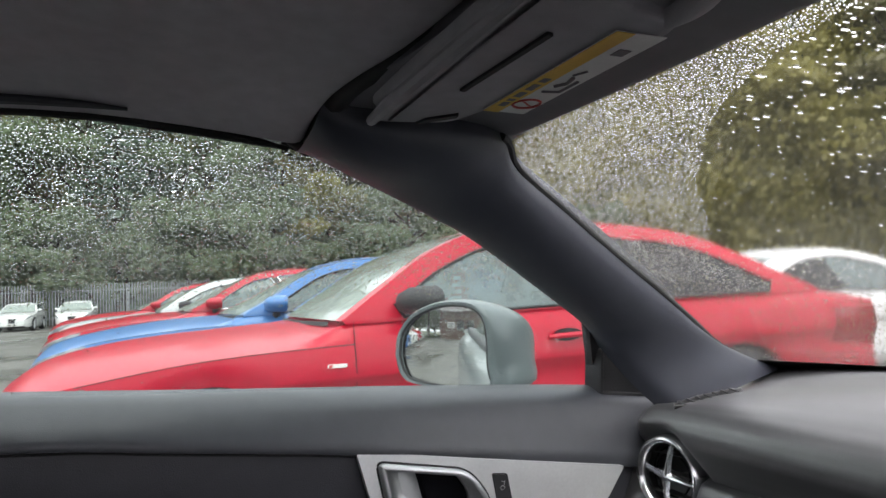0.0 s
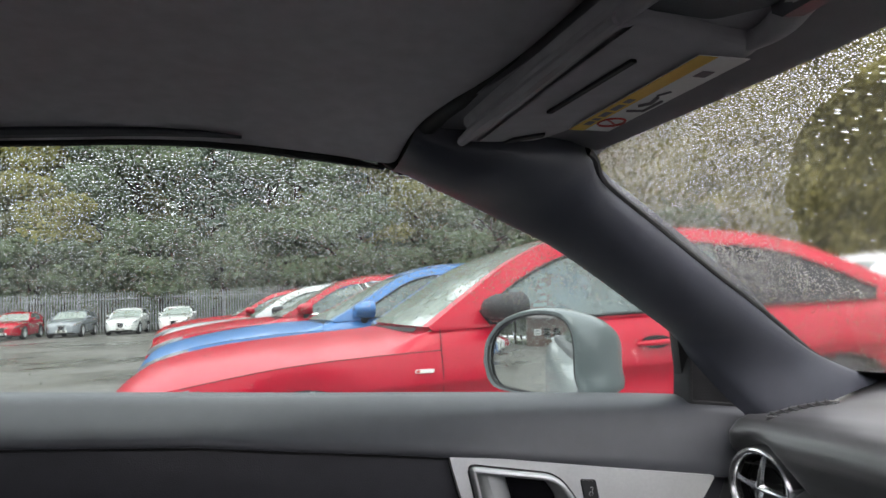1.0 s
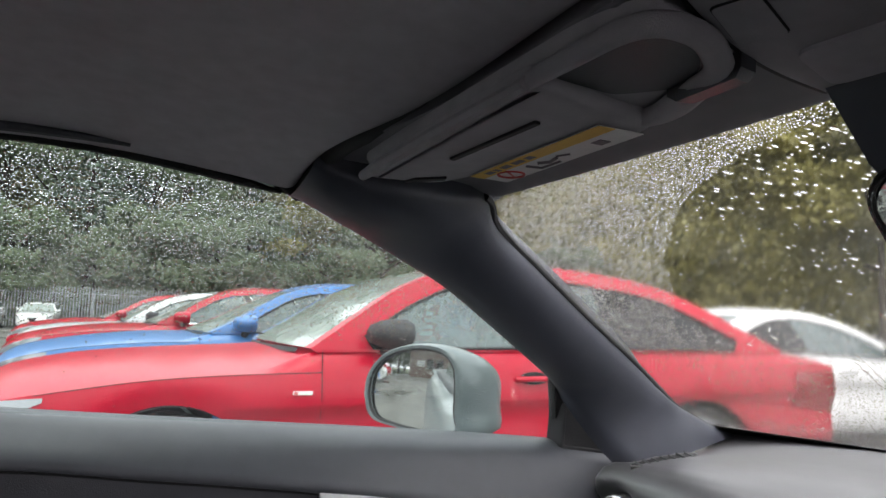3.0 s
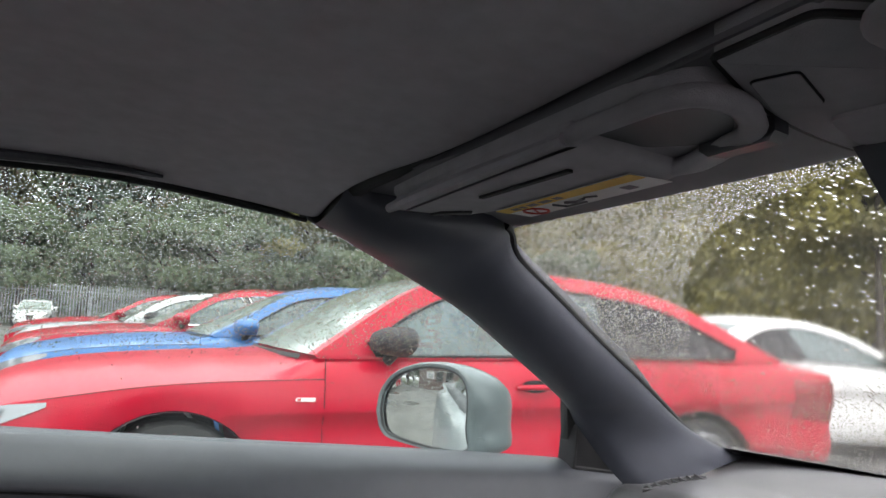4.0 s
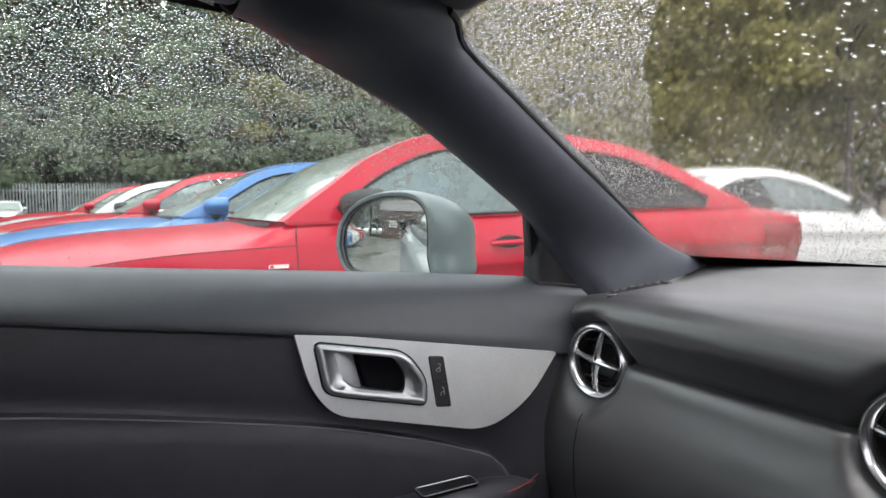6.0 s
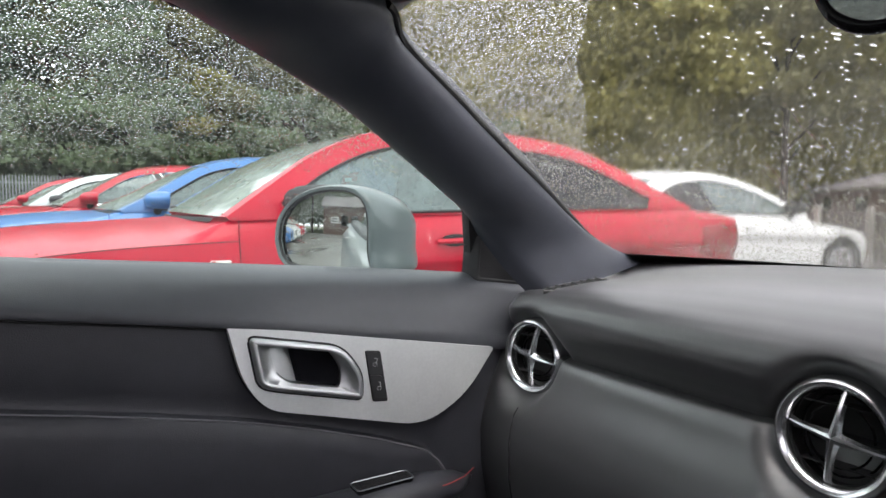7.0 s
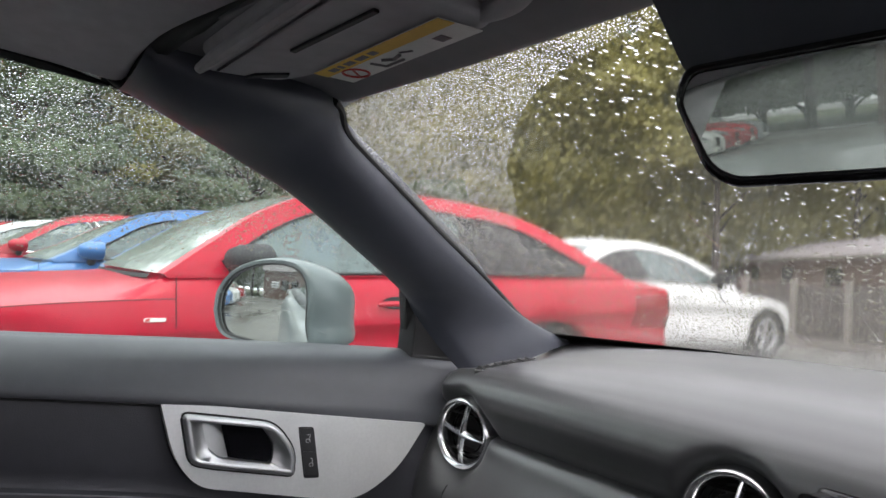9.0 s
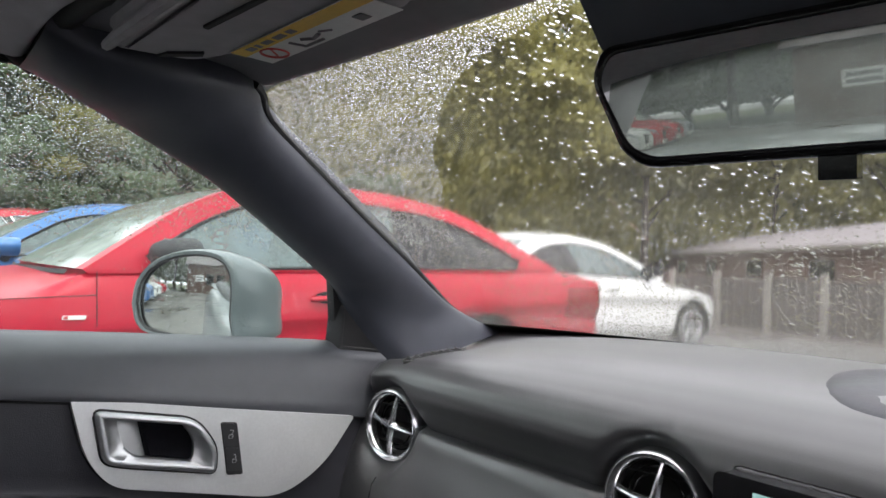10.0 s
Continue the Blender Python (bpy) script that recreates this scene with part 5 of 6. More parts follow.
    return car


COUPE = dict(L=4.93, W=1.84, clear=0.17, front_axle=0.92, rear_axle=3.74, wheel_r=0.335, tumble=0.26, rail=0.085, bow=0.10, tail_w=0.86,
             top=[(0, 0.60), (0.03, 0.70), (0.10, 0.77), (0.2, 0.825), (0.5, 0.885), (1.0, 0.925), (1.6, 0.955), (2.5, 0.97), (4.0, 0.995), (4.4, 1.015), (4.75, 1.01), (4.88, 0.975), (4.93, 0.88)],
             shoulder=[(0, 0.55), (0.05, 0.64), (0.18, 0.70), (0.43, 0.755), (0.9, 0.825), (1.55, 0.860), (2.6, 0.885), (3.6, 0.905), (4.5, 0.935), (4.85, 0.925), (4.93, 0.87)],
             belt=[(1.4, 0.955), (1.6, 0.958), (2.45, 0.978), (3.3, 0.992), (4.4, 1.0)],
             arch=[(1.49, 0.962), (1.72, 1.12), (1.97, 1.275), (2.28, 1.385), (2.72, 1.425), (3.14, 1.415), (3.56, 1.355), (3.87, 1.24), (4.14, 1.115), (4.40, 1.005)],
             panes=[(6, 33), (35, 52)], ws_i=20, rw_i=42, lamp_z=(0.56, 0.70, 0.74), lamp_l=0.44, tail_z=(0.62, 0.885), tail_l=0.46, pane_mats=(M_carglass, M_quarter), handles=[2.62], doors=[(1.54, 2.86)], mirror_x=1.86,
             grille=(0.36, 0.68), mirror_w=0.14, dark_cup=True, mirror_mat=M_cabin, mirror_label="black wing mirror beaded with rain")
HATCH = dict(L=4.3, W=1.79, clear=0.17, front_axle=0.88, rear_axle=3.48, wheel_r=0.325, tumble=0.24, rail=0.06, bow=0.15,
             top=[(0, 0.60), (0.03, 0.68), (0.12, 0.77), (0.25, 0.82), (0.6, 0.885), (1.05, 0.935), (1.6, 0.955), (2.5, 0.98), (3.8, 1.0), (4.1, 0.98), (4.25, 0.94), (4.3, 0.8)],
             shoulder=[(0, 0.55), (0.05, 0.64), (0.2, 0.72), (0.5, 0.80), (1.0, 0.86), (1.5, 0.885), (2.6, 0.91), (3.8, 0.93), (4.3, 0.86)],
             belt=[(1.3, 0.95), (1.6, 0.955), (2.4, 0.975), (3.4, 1.01), (4.2, 1.04)],
             arch=[(1.58, 0.957), (1.80, 1.075), (2.0, 1.20), (2.22, 1.315), (2.48, 1.372), (2.82, 1.396), (3.3, 1.385), (3.75, 1.315), (4.03, 1.18), (4.2, 1.04)],
             panes=[(6, 26), (28, 44)], ws_i=20, rw_i=44, lamp_z=(0.58, 0.72, 0.78), lamp_l=0.45, tail_z=(0.70, 0.92), handles=[2.3, 3.15], doors=[(1.5, 2.62), (2.64, 3.4)], mirror_x=1.86,
             grille=(0.40, 0.64), chrome=True)

red_coupe = make_car("red_coupe", "bright red two-door coupe wet with rain", M_red, COUPE, "parked row beside the convertible")
red_coupe.location = (-0.72, 3.82, 0)


def coupe_extras():
    """Maker's badge bar on the wing, and a red and white card behind the side glass."""
    y = -0.905
    out = rounded([(1.41, 0.760), (1.414, 0.776), (1.500, 0.776), (1.496, 0.760)], 0.003, 3)
    part("wing_badge", prism(out, lambda u, w, d: (u, y - 0.012 + d, w), 0.012), M_white, red_coupe, "small pale wing badge", smooth=False)
    part("badge_mark", prism([(1.414, 0.762), (1.417, 0.774), (1.434, 0.774), (1.431, 0.762)], lambda u, w, d: (u, y - 0.0135 + d, w), 0.003), M_redprint, red_coupe, smooth=False)
    card = part("price_card", prism([(2.10, 1.0), (2.16, 1.17), (2.25, 1.19), (2.25, 1.0)], lambda u, w, d: (u, -0.55 + d, w), 0.004), M_redprint, red_coupe, "red and white card behind the glass", smooth=False)
    part("card_bars", joined(*[box(2.13 + 0.012 * k, 2.205, -0.5515, -0.5505, 1.03 + 0.035 * k, 1.05 + 0.035 * k) for k in range(4)]), M_white, card, smooth=False)


coupe_extras()

blue_hatch = make_car("blue_hatchback", "mid-blue hatchback wet with rain", M_blue, HATCH, "parked row beside the convertible")
blue_hatch.location = (-1.02, 6.5, 0)
red_hatch = make_car("red_hatchback", "red hatchback with chrome window trim", M_red_b, dict(HATCH, trim=M_chrome), "parked row beside the convertible")
red_hatch.location = (-1.37, 9.2, 0)
red_hatch.scale = (1, 1, 1.02)
pale_car = make_car("silver_saloon", "pale silver saloon wet with rain", M_paleg, COUPE, "parked row beside the convertible")
pale_car.location = (-1.66, 12.0, 0)
red_third = copy_thing(red_hatch, pose(-2.15, 14.9, 0))
tagged(red_third, "red hatchback at the far end of the row")
white_saloon = make_car("white_saloon", "white saloon wet with rain, facing the low fence", M_whitep, dict(COUPE, mirror_mat=M_cabin, mirror_label="black wing mirror", dark_cup=False, L=4.6, rear_axle=3.6, tail_w=0.8, top=[(0, 0.58), (0.04, 0.68), (0.15, 0.75), (0.5, 0.83), (1.0, 0.90), (1.6, 0.955), (2.5, 0.97), (4.0, 0.99), (4.3, 0.985), (4.55, 0.96), (4.6, 0.86)], arch=[(1.60, 0.962), (1.88, 1.08), (2.20, 1.215), (2.55, 1.33), (2.95, 1.395), (3.30, 1.40), (3.62, 1.35), (3.90, 1.25), (4.12, 1.12), (4.32, 1.0)], mirror_x=1.95), "")
white_saloon.matrix_basis = pose(9.2, 5.65, -0.092, 0, -0.7, 180)
far_red = copy_thing(red_hatch, pose(11.72, 8.05, -0.12, 0, -0.7, 180))
far_red.scale = (1, 1, 1.05)
tagged(far_red, "red hatchback beyond the white saloon", group="")
grey_hatch = make_car("grey_hatchback", "dark grey hatchback by the steel fence", M_greyp, HATCH, "cars along the steel fence")
grey_hatch.matrix_basis = pose(-10.4, 39.8, 0, 0, 0, 90)
white_hatch = make_car("white_hatchback", "white hatchback by the steel fence", M_whitep, HATCH, "cars along the steel fence")
white_hatch.matrix_basis = pose(-7.6, 39.8, 0, 0, 0, 90)
for x, src, lab in ((-5.0, white_hatch, "white hatchback by the steel fence"), (-13.2, red_hatch, "red hatchback by the steel fence"), (-16.0, grey_hatch, "dark grey hatchback by the steel fence")):
    tagged(copy_thing(src, pose(x, 39.9, 0, 0, 0, 90)), lab, group="cars along the steel fence")
# the row behind, which the door mirror shows
for k, (src, lab) in enumerate(((blue_hatch, "blue hatchback in the row behind"), (blue_hatch, "blue hatchback in the row behind"), (white_hatch, "white hatchback in the row behind"), (white_hatch, "white hatchback in the row behind"), (red_hatch, "red hatchback in the row behind"), (red_hatch, "red hatchback in the row behind"), (grey_hatch, "grey hatchback in the row behind"))):
    tagged(copy_thing(src, pose(-9.4 - 2.8 * k, 4.9 + 0.36 * k, 0, 0, 0, 90)), lab, group="row behind the convertible")


def office():
    """Brick building at the back of the yard."""
    s = thing("brick_office", "brown brick building with a white sign board", "building", at=(-33, -1.5, 0))
    part("wall", box(-6, 0, -9, 6, 0, 3.2), M_brick, s, smooth=False)
    part("roof", rings([[(-6.5, -9.5, 3.2), (0.5, -9.5, 3.2), (0.5, 6.5, 3.2), (-6.5, 6.5, 3.2)], [(-3.2, -9.3, 4.6), (-2.8, -9.3, 4.6), (-2.8, 6.3, 4.6), (-3.2, 6.3, 4.6)]], True, True), M_roof, s, "grey-brown roof", smooth=False)
    for y in (-7.5, -4.5, -1.5, 0.6):
        part("window", box(0.0, 0.06, y, y + 1.5, 1.0, 2.2), M_gloss, s, "dark window", smooth=False)
    sign = part("sign_board", box(0.0, 0.12, 2.6, 4.2, 1.3, 2.0), M_white, s, "white sign board", smooth=False)
    for z in (1.42, 1.7):
        part("sign_bar", box(0.12, 0.13, 2.75, 4.05, z, z + 0.16), M_greyprint, sign, smooth=False)


office()


# ---- steel palisade fence ----
def palisade():
    f = thing("palisade_fence", "grey galvanised steel palisade fence", "fence")
    y0 = 45.5
    prof = [(-0.034, 0.0), (-0.02, 0.012), (0.0, 0.004), (0.02, 0.012), (0.034, 0.0)]
    h = 2.45
    verts = [(u, d, 0.05) for u, d in prof] + [(u, d, h - 0.1) for u, d in prof] + [(-0.02, 0.01, h), (0.0, 0.004, h - 0.06), (0.02, 0.01, h)]
    faces = [(i, i + 1, 6 + i, 5 + i) for i in range(4)] + [(5, 6, 10), (6, 7, 11, 10), (7, 8, 12, 11), (8, 9, 12)]
    me = mesh_of("pale", verts, faces, M_fence, False)
    allv, allf = [], []
    for i in range(-150, 230):
        x = i * 0.155
        if -60 <= i < 200:
            ob = new("pale", me)
            ob.parent = f
            ob.location = (x, y0 - 0.03, 0)
        else:
            o = len(allv)
            allv += [(a + x, b + y0 - 0.03, c) for a, b, c in verts]
            allf += [tuple(j + o for j in q) for q in faces]
    part("far_pales", (allv, allf), M_fence, f, smooth=False, kind="stuff")
    for z in (0.45, 2.0):
        part("rail", box(-24, 36, y0, y0 + 0.05, z, z + 0.05), M_fence, f, smooth=False)
    for i in range(-8, 13):
        part("post", box(i * 2.75, i * 2.75 + 0.06, y0 + 0.05, y0 + 0.15, 0, 2.3), M_fence, f, smooth=False)


palisade()


# ---- low fence, bank and shed beyond the windscreen ----
def low_fence():
    f = thing("low_fence", "weathered grey boarded fence with pale posts", "fence", at=(0, 0, fall(11.9)))
    x0 = 11.9
    for i in range(-14, 13):
        y = i * 0.92 + 0.1
        part("post", box(x0 - 0.05, x0 + 0.05, y - 0.045, y + 0.045, 0, 1.13), M_wood, f, "pale timber post", smooth=False)
        for k in range(6):
            part("board", box(x0 + 0.05, x0 + 0.07, y + k * 0.153, y + k * 0.153 + 0.147, 0.04, 1.02 + 0.02 * ((i * 7 + k * 3) % 3)), M_board, f, smooth=False)
    part("kerb", box(x0 - 0.3, x0 - 0.15, -13, 12, 0, 0.1), M_wood, f, "pale kerb below the fence", smooth=False)


low_fence()


def shed():
    s = thing("long_shed", "long low brown building with a grey sheet roof", "building", at=(0, 0, -0.6))
    a, b = Vector((27, 8.0, 0)), Vector((72, 53, 0))
    d = (b - a).normalized()
    n = Vector((d.y, -d.x, 0))
    def P(k, w, z):
        p = a.lerp(b, k) + n * w
        return (p.x, p.y, z)
    wall = [P(0, 0, 0), P(1, 0, 0), P(1, 9, 0), P(0, 9, 0)]
    top = [P(0, 0, 2.8), P(1, 0, 2.8), P(1, 9, 2.8), P(0, 9, 2.8)]
    part("wall", rings([wall, top], False, False), M_brick, s, "brown brick wall", smooth=False)
    rf = thick(([P(-0.01, -0.5, 2.7), P(1.01, -0.5, 2.7), P(1.01, 4.5, 4.1), P(-0.01, 4.5, 4.1), P(1.01, 9.5, 2.7), P(-0.01, 9.5, 2.7)], [(0, 1, 2, 3), (3, 2, 4, 5)]), 0.12)
    part("roof", rf, M_roof, s, "grey-brown sheet roof", smooth=False)
    part("gable", (list(map(tuple, [P(0, 0, 2.8), P(0, 4.5, 4.05), P(0, 9, 2.8)])), [(0, 1, 2)]), M_brick, s, smooth=False)
    for k in span(0.10, 0.94, 7):
        w = part("window", thick(([P(k, -0.02, 1.1), P(k + 0.04, -0.02, 1.1), P(k + 0.04, -0.02, 2.1), P(k, -0.02, 2.1)], [(0, 1, 2, 3)]), 0.04), M_gloss, s, "dark window", smooth=False)
    part("fascia", thick(([P(0, -0.52, 2.5), P(1, -0.52, 2.5), P(1, -0.52, 2.72), P(0, -0.52, 2.72)], [(0, 1, 2, 3)]), 0.05), M_wood, s, smooth=False)


shed()

# ---- trees ----
rng = np.random.default_rng(7)


def leaf_cloud(centres, radii, count, size, flat=0.6):
    """Small bent leaves scattered through clumps: one mesh's verts and faces."""
    pick = rng.normal(size=(count, 3))
    pick /= np.linalg.norm(pick, axis=1)[:, None]
    r = (rng.random(count)**0.45)[:, None]
    k = rng.integers(0, len(centres), count)
    c, rr = np.asarray(centres)[k], np.asarray(radii)[k][:, None]
    p = c + pick * r * rr * np.array([1, 1, flat])
    a = rng.normal(size=(count, 3))
    a /= np.linalg.norm(a, axis=1)[:, None]
    b = np.cross(a, rng.normal(size=(count, 3)))
    b /= np.linalg.norm(b, axis=1)[:, None]
    s = (size * (0.6 + 0.8 * rng.random(count)))[:, None]
    v = np.stack([p - a * s, p + b * s * 0.55, p + a * s, p - b * s * 0.55], 1).reshape(-1, 3)
    i = np.arange(count)[:, None] * 4
    return v.tolist(), np.hstack([i, i + 1, i + 2, i + 3]).tolist()


def broadleaf(name, label, leaf, h, spread, count):
    t = thing(name, label, "tree", "trees behind the yard")
    trunk = [(0, 0, 0), (0.05, 0.02, h * 0.25), (-0.05, 0.06, h * 0.5), (0.05, 0, h * 0.8)]
    limbs = [tube(trunk, [0.26, 0.2, 0.13, 0.04], 8)]
    cs, rs = [], []
    for i in range(18):
        a = rng.random() * 6.28
        z0 = h * (0.15 + 0.6 * rng.random())
        reach = spread * (0.45 + 0.55 * rng.random()) * (1.1 - 0.75 * max(0, z0 / h - 0.35))
        tip = (reach * math.cos(a), reach * math.sin(a), min(h * 0.96, z0 + h * (0.06 + 0.2 * rng.random())))
        limbs.append(tube([(0, 0, z0), (tip[0] * 0.5, tip[1] * 0.5, lerp(z0, tip[2], 0.65)), tip], [0.09, 0.05, 0.015], 5))
        cs += [tip, (tip[0] * 0.6, tip[1] * 0.6, lerp(z0, tip[2], 0.7))]
        rs += [spread * (0.22 + 0.18 * rng.random()), spread * 0.25]
    cs.append((0, 0, h * 0.9))
    rs.append(spread * 0.3)
    part("trunk", joined(*limbs), M_bark, t, "dark bark")
    part("crown", leaf_cloud(cs, rs, count, 0.25), leaf, t, smooth=False)
    return t


def conifer(name, label, h, spread, count):
    t = thing(name, label, "tree", "trees behind the yard")
    limbs = [tube([(0, 0, 0), (0, 0, h * 0.5), (0, 0, h)], [0.25, 0.15, 0.015], 8)]
    cs, rs = [], []
    for i in range(120):
        k = (i + 0.5) / 120
        z = h * (0.08 + 0.9 * k)
        a = i * 2.4
        reach = spread * (1 - k)**0.8 * (0.7 + 0.4 * rng.random()) + 0.12
        tip = (reach * math.cos(a), reach * math.sin(a), z - 0.18 * reach)
        limbs.append(tube([(0, 0, z), tip], [0.03, 0.008], 4))
        for q in (0.35, 0.7, 1.0):
            cs.append((tip[0] * q, tip[1] * q, lerp(z, tip[2], q) - 0.08))
            rs.append(0.14 * reach + 0.14)
    part("trunk", joined(*limbs), M_bark, t, "dark straight trunk")
    part("crown", leaf_cloud(cs, rs, count, 0.2, 0.5), M_needle, t, smooth=False)
    return t


kinds = [broadleaf("birch_tree", "tall tree with rusty autumn leaves", M_leafy, 19, 4.6, 11000),
         broadleaf("oak_tree", "broad tree with olive-yellow autumn leaves", M_leafd, 17, 5.2, 14000),
         broadleaf("alder_tree", "bushy tree with dull green leaves", M_leafg, 14, 4.8, 11000),
         conifer("spruce_tree", "tall dark green spruce", 21, 3.4, 7500)]
bush = broadleaf("shrub", "dense dark green shrub behind the fence", M_leafg, 7, 3.6, 4200)
tagged(bush, category="shrub", group="shrubs behind the fence")
low_bush = broadleaf("shrub", "dense olive-yellow shrub behind the shed", M_leafd, 7, 3.6, 4200)
tagged(low_bush, category="shrub", group="shrubs behind the fence")
low_bush.matrix_basis = pose(31, 50, -0.3)
kinds[0].matrix_basis = pose(-16, 54, 0)
kinds[1].matrix_basis = pose(7.6, 53, 0, 0, 0, 40)
kinds[2].matrix_basis = pose(2.0, 50.5, 0, 0, 0, 90)
kinds[3].matrix_basis = pose(-3.7, 51.5, 0)
bush.matrix_basis = pose(-18, 48.5, 0)
spots = [(-24, 52, 2, 1.2), (-20, 57, 0, 1.1), (-13, 50.5, 1, 0.9), (-11, 56, 0, 1.1), (-8.5, 51, 2, 1.0), (-6, 57, 0, 1.05), (-1.6, 54, 3, 0.9), (0.2, 57, 0, 1.1), (5.0, 51.5, 3, 1.02),
         (9.5, 57, 0, 1.15), (11.5, 52, 0, 1.1), (15, 55, 0, 1.15), (17.5, 50.5, 2, 1.2), (21, 55, 1, 1.1), (25, 52, 1, 1.15), (30, 54, 2, 1.3), (36, 50, 1, 1.2), (43, 52, 1, 1.6),
         (46, 42, 1, 1.5), (41, 47, 1, 1.45), (51, 44, 0, 1.5), (52, 48, 0, 1.3), (50, 35, 2, 1.3), (56, 38, 1, 1.35), (58, 28, 1, 1.3), (60, 20, 2, 1.3), (63, 33, 2, 1.4), (66, 24, 1, 1.5), (58, 10, 1, 1.2), (64, 13, 2, 1.5), (60, 2, 2, 1.3), (62, -8, 1, 1.3),
         (70, 18, 0, 1.5), (70, 5, 1, 1.5), (54, 58, 2, 1.5), (60, 50, 1, 1.5)]
for k, (x, y, i, s) in enumerate(spots):
    if x > 8 and i == 2:
        i = k % 2
    c = copy_thing(kinds[i], pose(x, y, 0, 0, 0, 67 * k))
    c.scale = (s * 0.97, s * 0.97, s)
for k, x in enumerate(span(-14, 34, 14)):
    c = copy_thing(bush, pose(x, 48.2 + 0.7 * math.sin(k * 2.1), 0, 0, 0, 53 * k))
    s = 1 + 0.25 * math.sin(k * 1.7)
    c.scale = (s, s, s)
for k in range(22):
    a = k / 21
    x, y = (lerp(30, 66, a * 2), 52 - 4 * a) if a < 0.5 else (lerp(66, 58, a * 2 - 1), lerp(50, -14, a * 2 - 1))
    s = 1.25 + 0.3 * math.sin(k * 2.3)
    copy_thing(low_bush, pose(x, y, -0.3, 0, 0, 71 * k)).scale = (s * 1.2, s * 1.2, s)


def far_woods():
    """The wood goes on behind the first trees, one mass of foliage."""
    cs, rs = [], []
    for k in range(150):
        a = k / 149
        if a < 0.58:
            x, y = lerp(-62, 84, a / 0.58), 73 + 2.5 * math.sin(k * 1.3)
        else:
            x, y = 86 + 2.5 * math.sin(k * 1.3), lerp(72, -30, (a - 0.58) / 0.42)
        top = 26 + 3.5 * math.sin(k * 0.9) + 2 * math.sin(k * 2.3) + (12 if x > 40 else 0)
        for z in span(1.5, top, 8):
            cs.append((x + rng.uniform(-1, 1), y + rng.uniform(-1, 1), z))
            rs.append(2.6)
    ob = part("far_woods", leaf_cloud(cs, rs, 150000, 0.46, 0.9), M_leafg, smooth=False, kind="stuff")
    tagged(ob, "dense far wood in dull autumn green", "woods")
    cs = [(x, 59 + rng.uniform(-1, 1), z) for x in span(-46, 40, 60) for z in (0.8, 2.6, 4.6, 7.0)]
    ob = part("undergrowth", leaf_cloud(cs, [2.0] * len(cs), 52000, 0.26, 0.9), M_leafg, smooth=False, kind="stuff")
    tagged(ob, "dull green undergrowth between the trunks", "undergrowth")
    line = spline([(22, 52), (33, 48), (41, 43), (48, 39), (56, 34), (62, 22), (66, 6), (67, -16)], 46)
    cs, rs = [], []
    for k, (x, y) in enumerate(line):
        for z in span(3.5, 18 + 3 * math.sin(k * 1.1), 7):
            cs.append((x + rng.uniform(-1.5, 1.5), y + rng.uniform(-1.5, 1.5), z))
            rs.append(2.8)
    ob = part("wood_edge", leaf_cloud(cs, rs, 110000, 0.28, 0.9), M_leafd, smooth=False, kind="stuff")
    tagged(ob, "olive-yellow edge of the wood behind the shed", "woods")


far_woods()
# trees behind the convertible, for the mirrors
for k in range(15):
    copy_thing(bush, pose(-41 - 2 * math.sin(k), lerp(-8, 22, k / 14), -0.8, 0, 0, 57 * k)).scale = (1.1, 1.1, 1.0)
for k, (x, y, i) in enumerate(((-38, 8, 1), (-42, 0, 2), (-36, 15, 2), (-45, -9, 1), (-40, 22, 1), (-44, 30, 0), (-34, -16, 2))):
    copy_thing(kinds[i], pose(x, y, 0, 0, 0, 41 * k))


def bank():
    """Grassy strips under the trees."""
    part("verge", grid(lambda u, v: (u, v, 0.03 + 0.25 * max(0, min(1, (v - 46.5) / 6))), span(-60, 80, 15), [46.2, 48, 52, 60, 90]), M_grass, kind="structure")
    part("verge", grid(lambda u, v: (u, v, 0.03 + 0.3 * max(0, min(1, (-38 - u) / 4))), [-37, -38, -42, -60, -95], span(-40, 44, 9)), M_grass, kind="structure")
    part("bank", grid(lambda u, v: (14 + u * 70 + 4 * math.sin(v * 3), lerp(-40, 45, v), -0.45 + 0.9 * min(1, u * 4)), span(0, 1, 10), span(0, 1, 12)), M_litter, kind="structure")


bank()

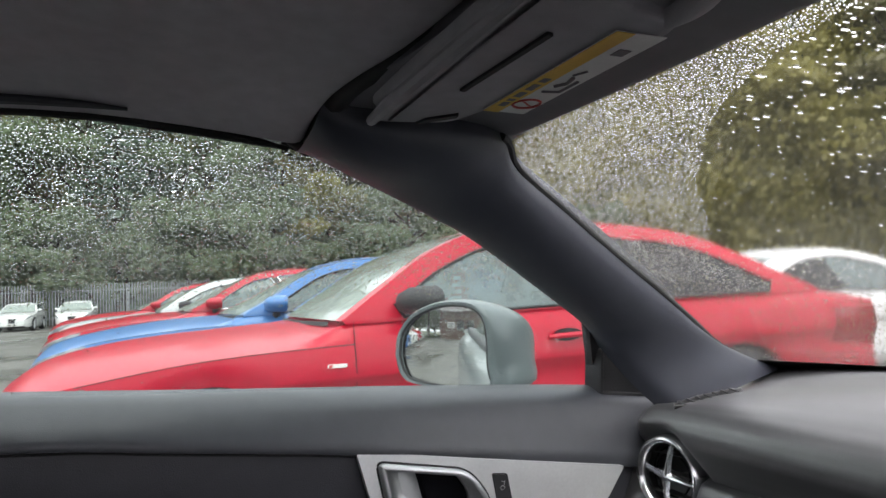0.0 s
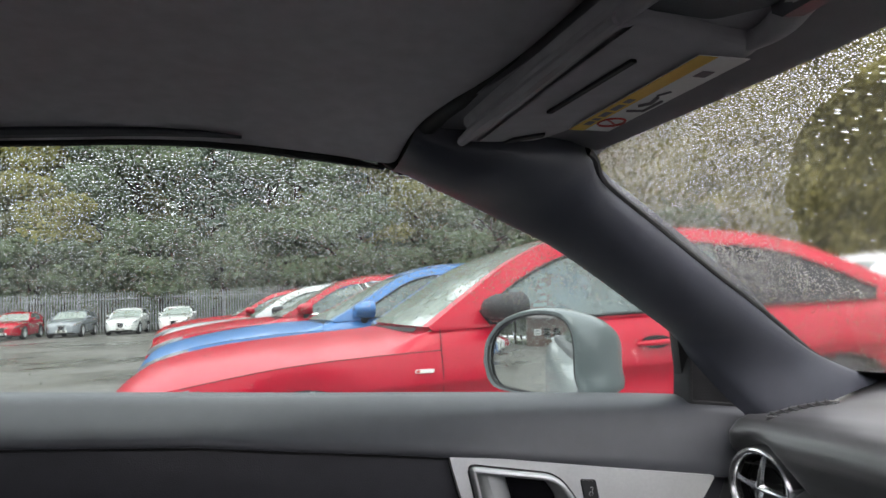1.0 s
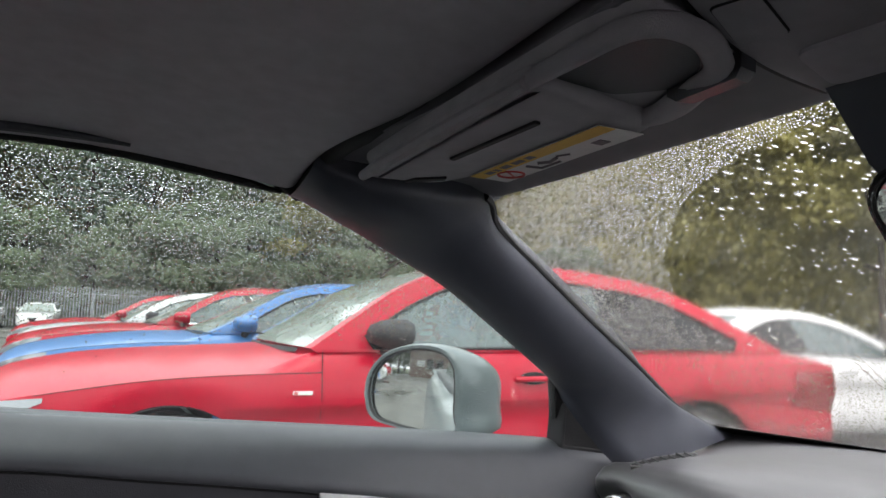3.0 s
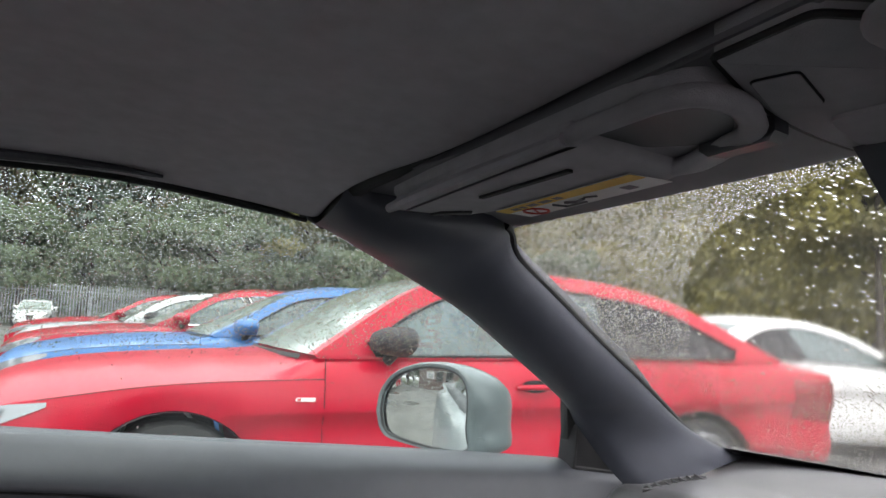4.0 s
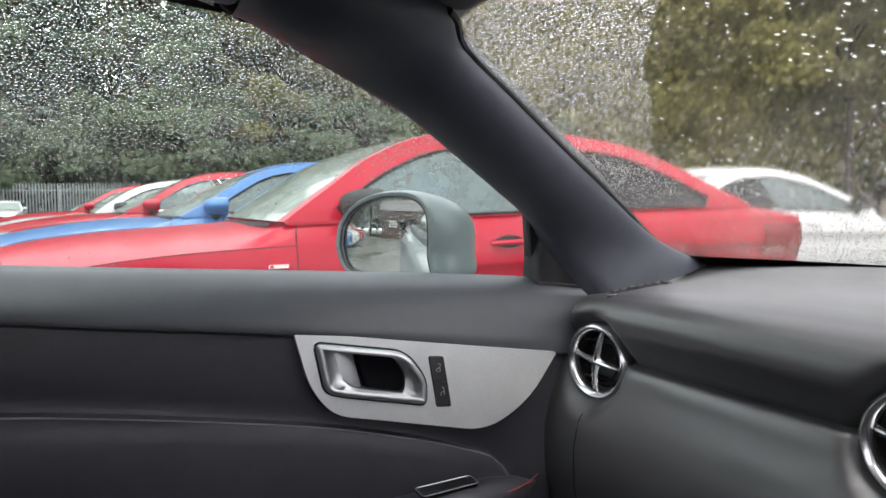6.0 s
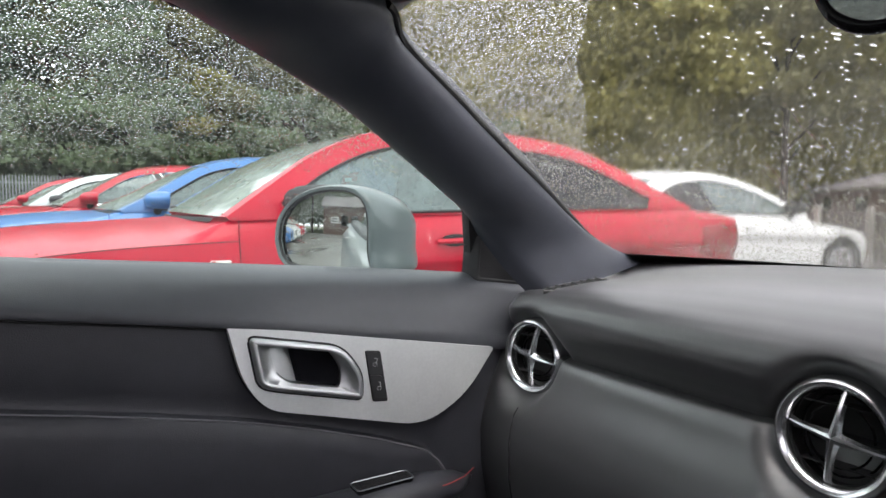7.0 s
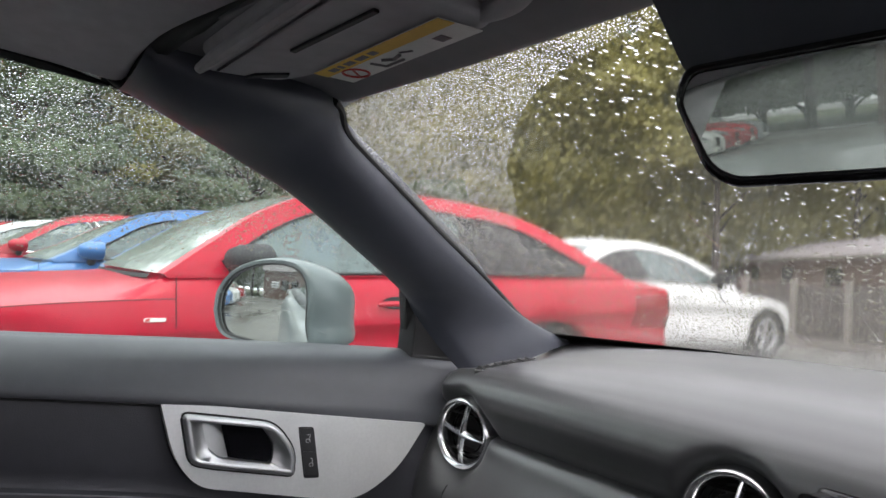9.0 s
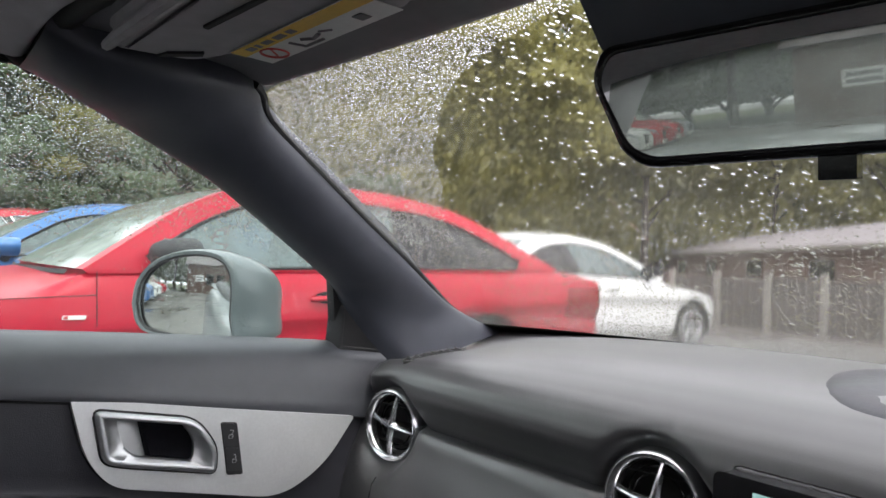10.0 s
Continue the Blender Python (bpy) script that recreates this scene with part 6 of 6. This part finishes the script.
# ---- rain on the glass ----
def beads(name, place, area, step, size, keep, parent, label, seed, stretch=0.0, flat=1.0, K=8, lean=0.0):
    """Beads of water on a pane: place(u, v) gives a point and its outward normal; area is (u length, v length) in metres."""
    r = np.random.default_rng(seed)
    nu, nv = int(area[0] / step), int(area[1] / step)
    verts, faces = [], []
    ang = np.linspace(0, 2 * np.pi, K, endpoint=False)
    for i in range(nu):
        for j in range(nv):
            u, v = (i + 0.5 + 0.5 * (j % 2 - 0.5) + r.uniform(-0.38, 0.38)) / nu, (j + 0.5 + r.uniform(-0.38, 0.38)) / nv
            k = keep(u, v)
            if k <= 0 or r.random() > k:
                continue
            got = place(u, v)
            if got is None:
                continue
            p, n = got
            rad = size * (0.55 + 0.75 * r.random()**1.8)
            down = Vector((0, 0, -1)) - n * n.dot(Vector((0, 0, -1)))
            down.normalize()
            side = down.cross(n)
            if lean:
                across = side if side.y < 0 else -side
                down = (down * (1 - lean) + across * lean).normalized()
                side = down.cross(n)
            e = 1 + stretch * r.random()
            wob = 1 + 0.10 * r.normal(size=K).clip(-1, 1)
            o = len(verts)
            for a, w in zip(ang, wob):
                q = p + (side * math.cos(a) + down * math.sin(a) * e) * rad * w
                verts.append((q.x, q.y, q.z))
            for a, w in zip(ang, wob):
                q = p + (side * math.cos(a) * 0.60 + down * (math.sin(a) * 0.60 * e - 0.06)) * rad * w + n * rad * flat * 0.72
                verts.append((q.x, q.y, q.z))
            q = p - down * rad * 0.10 + n * rad * flat
            verts.append((q.x, q.y, q.z))
            faces.append(tuple(o + K - 1 - m for m in range(K)))
            for m in range(K):
                m2 = (m + 1) % K
                faces.append((o + m, o + m2, o + K + m2, o + K + m))
                faces.append((o + K + m, o + K + m2, o + 2 * K))
    ob = part(name, (verts, faces), M_water, parent, label, angle=65, kind="stuff")
    ob.visible_shadow = False
    return ob


def side_spot(side):
    def f(u, v):
        z = lerp(0.90, 1.275, v)
        x = lerp(-0.45, 0.69, u)
        if x > win_front(z) - 0.004:
            return None
        y = window_y(z) + 0.0105
        n = Vector((0, 1, 0.50 + 0.34 * (z - 0.92))).normalized()
        return Vector((x, side * y, z)), Vector((n.x, side * n.y, n.z))
    return f


def wiped(p):
    """1 inside the arc that the wiper sweeps."""
    edge = curve([(0.93, 0.585), (0.98, 0.565), (1.04, 0.525), (1.086, 0.489), (1.111, 0.461), (1.128, 0.430), (1.155, 0.391), (1.172, 0.369), (1.187, 0.337), (1.204, 0.304), (1.214, 0.278), (1.229, 0.231), (1.244, 0.160), (1.250, 0.10)], p.z)
    return 1.0 if -0.62 < p.y < edge and p.z < 1.252 else 0.0


beads("raindrops", side_spot(1), (1.11, 0.42), 0.0034, 0.00108, lambda u, v: lerp(0.012, 0.95, min(1, max(0, (v - 0.43) / 0.12))), glass_l, "beads of rain on the side window", 3, K=6, flat=0.84)


def shield_spot(u, v):
    p, n = screen_frame(lerp(0.0, 0.96, v), lerp(-0.985, 0.985, u))
    return p + n * 0.003, n


def outside_arc(u, v):
    p = Vector(screen_at(lerp(0.0, 0.96, v), lerp(-0.985, 0.985, u)))
    if p.z < 0.972:
        return 0.9
    if wiped(p):
        return 0.0
    return (lerp(0.3, 0.95, max(0, min(1, (p.z - 1.03) / 0.05)))) if p.y > 0 else 0.2


def inside_arc(u, v):
    """Fine spray: thick low on the glass, almost none higher up."""
    p = Vector(screen_at(lerp(0.0, 0.96, v), lerp(-0.985, 0.985, u)))
    return 0.03 + 0.85 * max(0, min(1, (1.115 - p.z) / 0.075)) if wiped(p) and p.y > -0.30 else 0.0


def blown_drops(u, v):
    """Large drops drawn out by the wind, towards the middle and the top of the glass."""
    p = Vector(screen_at(lerp(0.0, 0.96, v), lerp(-0.985, 0.985, u)))
    mid = max(0, min(1, (0.36 - p.y) / 0.30))
    high = max(0, min(1, (p.z - 1.19) / 0.05))
    return 0.03 + 0.4 * mid * mid + 0.4 * high if wiped(p) and p.y > -0.30 and p.z > 0.98 else 0.0


beads("raindrops", shield_spot, (1.25, 0.60), 0.0033, 0.00106, outside_arc, shield, "dense rain beads outside the wiped arc", 5, K=6, flat=0.68)
beads("fresh_drops", shield_spot, (1.25, 0.60), 0.0042, 0.0009, inside_arc, shield, "fine spray within the wiped arc", 6, stretch=1.0, K=5, flat=0.8, lean=0.4)
beads("blown_drops", shield_spot, (1.25, 0.60), 0.0090, 0.00128, blown_drops, shield, "drops drawn out by the wind", 16, stretch=2.4, K=7, flat=0.8, lean=0.62)


def rivulets(count, seed):
    """Runs of water creeping down the glass."""
    r = np.random.default_rng(seed)
    runs = []
    for k in range(count):
        s0, q0 = r.uniform(0.42, 0.86), r.uniform(-0.25, 0.80)
        n = int(r.integers(6, 13))
        pts, wide = [], []
        q = q0
        for i in range(n):
            s = s0 + 0.012 * i
            if s > 0.955:
                break
            q += r.normal() * 0.0022
            p, nn = screen_frame(s, q)
            pts.append(tuple(p + nn * 0.0024))
            wide.append(r.uniform(0.0003, 0.0006) * (1.5 if i == n - 1 else 1))
        if len(pts) > 3:
            runs.append(tube(pts, wide, 6))
    ob = part("rivulets", joined(*runs), M_water, shield, "thin runs of rainwater low on the glass", kind="stuff", angle=70)
    ob.visible_shadow = False


rivulets(9, 21)
beads("fine_drops", side_spot(1), (1.11, 0.42), 0.0042, 0.0008, lambda u, v: lerp(0.008, 0.9, min(1, max(0, (v - 0.43) / 0.12))), glass_l, "fine spray between the beads", 9, K=5)



def mirror_spot(u, v):
    p = Vector(mirror_place(lerp(-0.09, 0.085, u), lerp(-0.06, 0.062, v), 0.004))
    return p, Vector((-0.845, -0.534, 0.01)).normalized()


beads("mirror_drops", mirror_spot, (0.175, 0.12), 0.0042, 0.0010, lambda u, v: lerp(0.25, 0.95, v), mirror_case, "fine drops on the mirror", 8)


def rear_spot(u, v):
    q = lerp(-0.97, 0.97, u)
    p = Vector((lerp(-0.93, -0.72, v) + 0.03 * q * q - 0.006, q * lerp(0.60, 0.46, v), lerp(0.985, 1.272, v)))
    return p, Vector((-0.76, 0, 0.65))


beads("rear_drops", rear_spot, (1.1, 0.33), 0.0065, 0.0016, lambda u, v: 0.9, roadster, "rain beads on the rear window", 12, K=6)
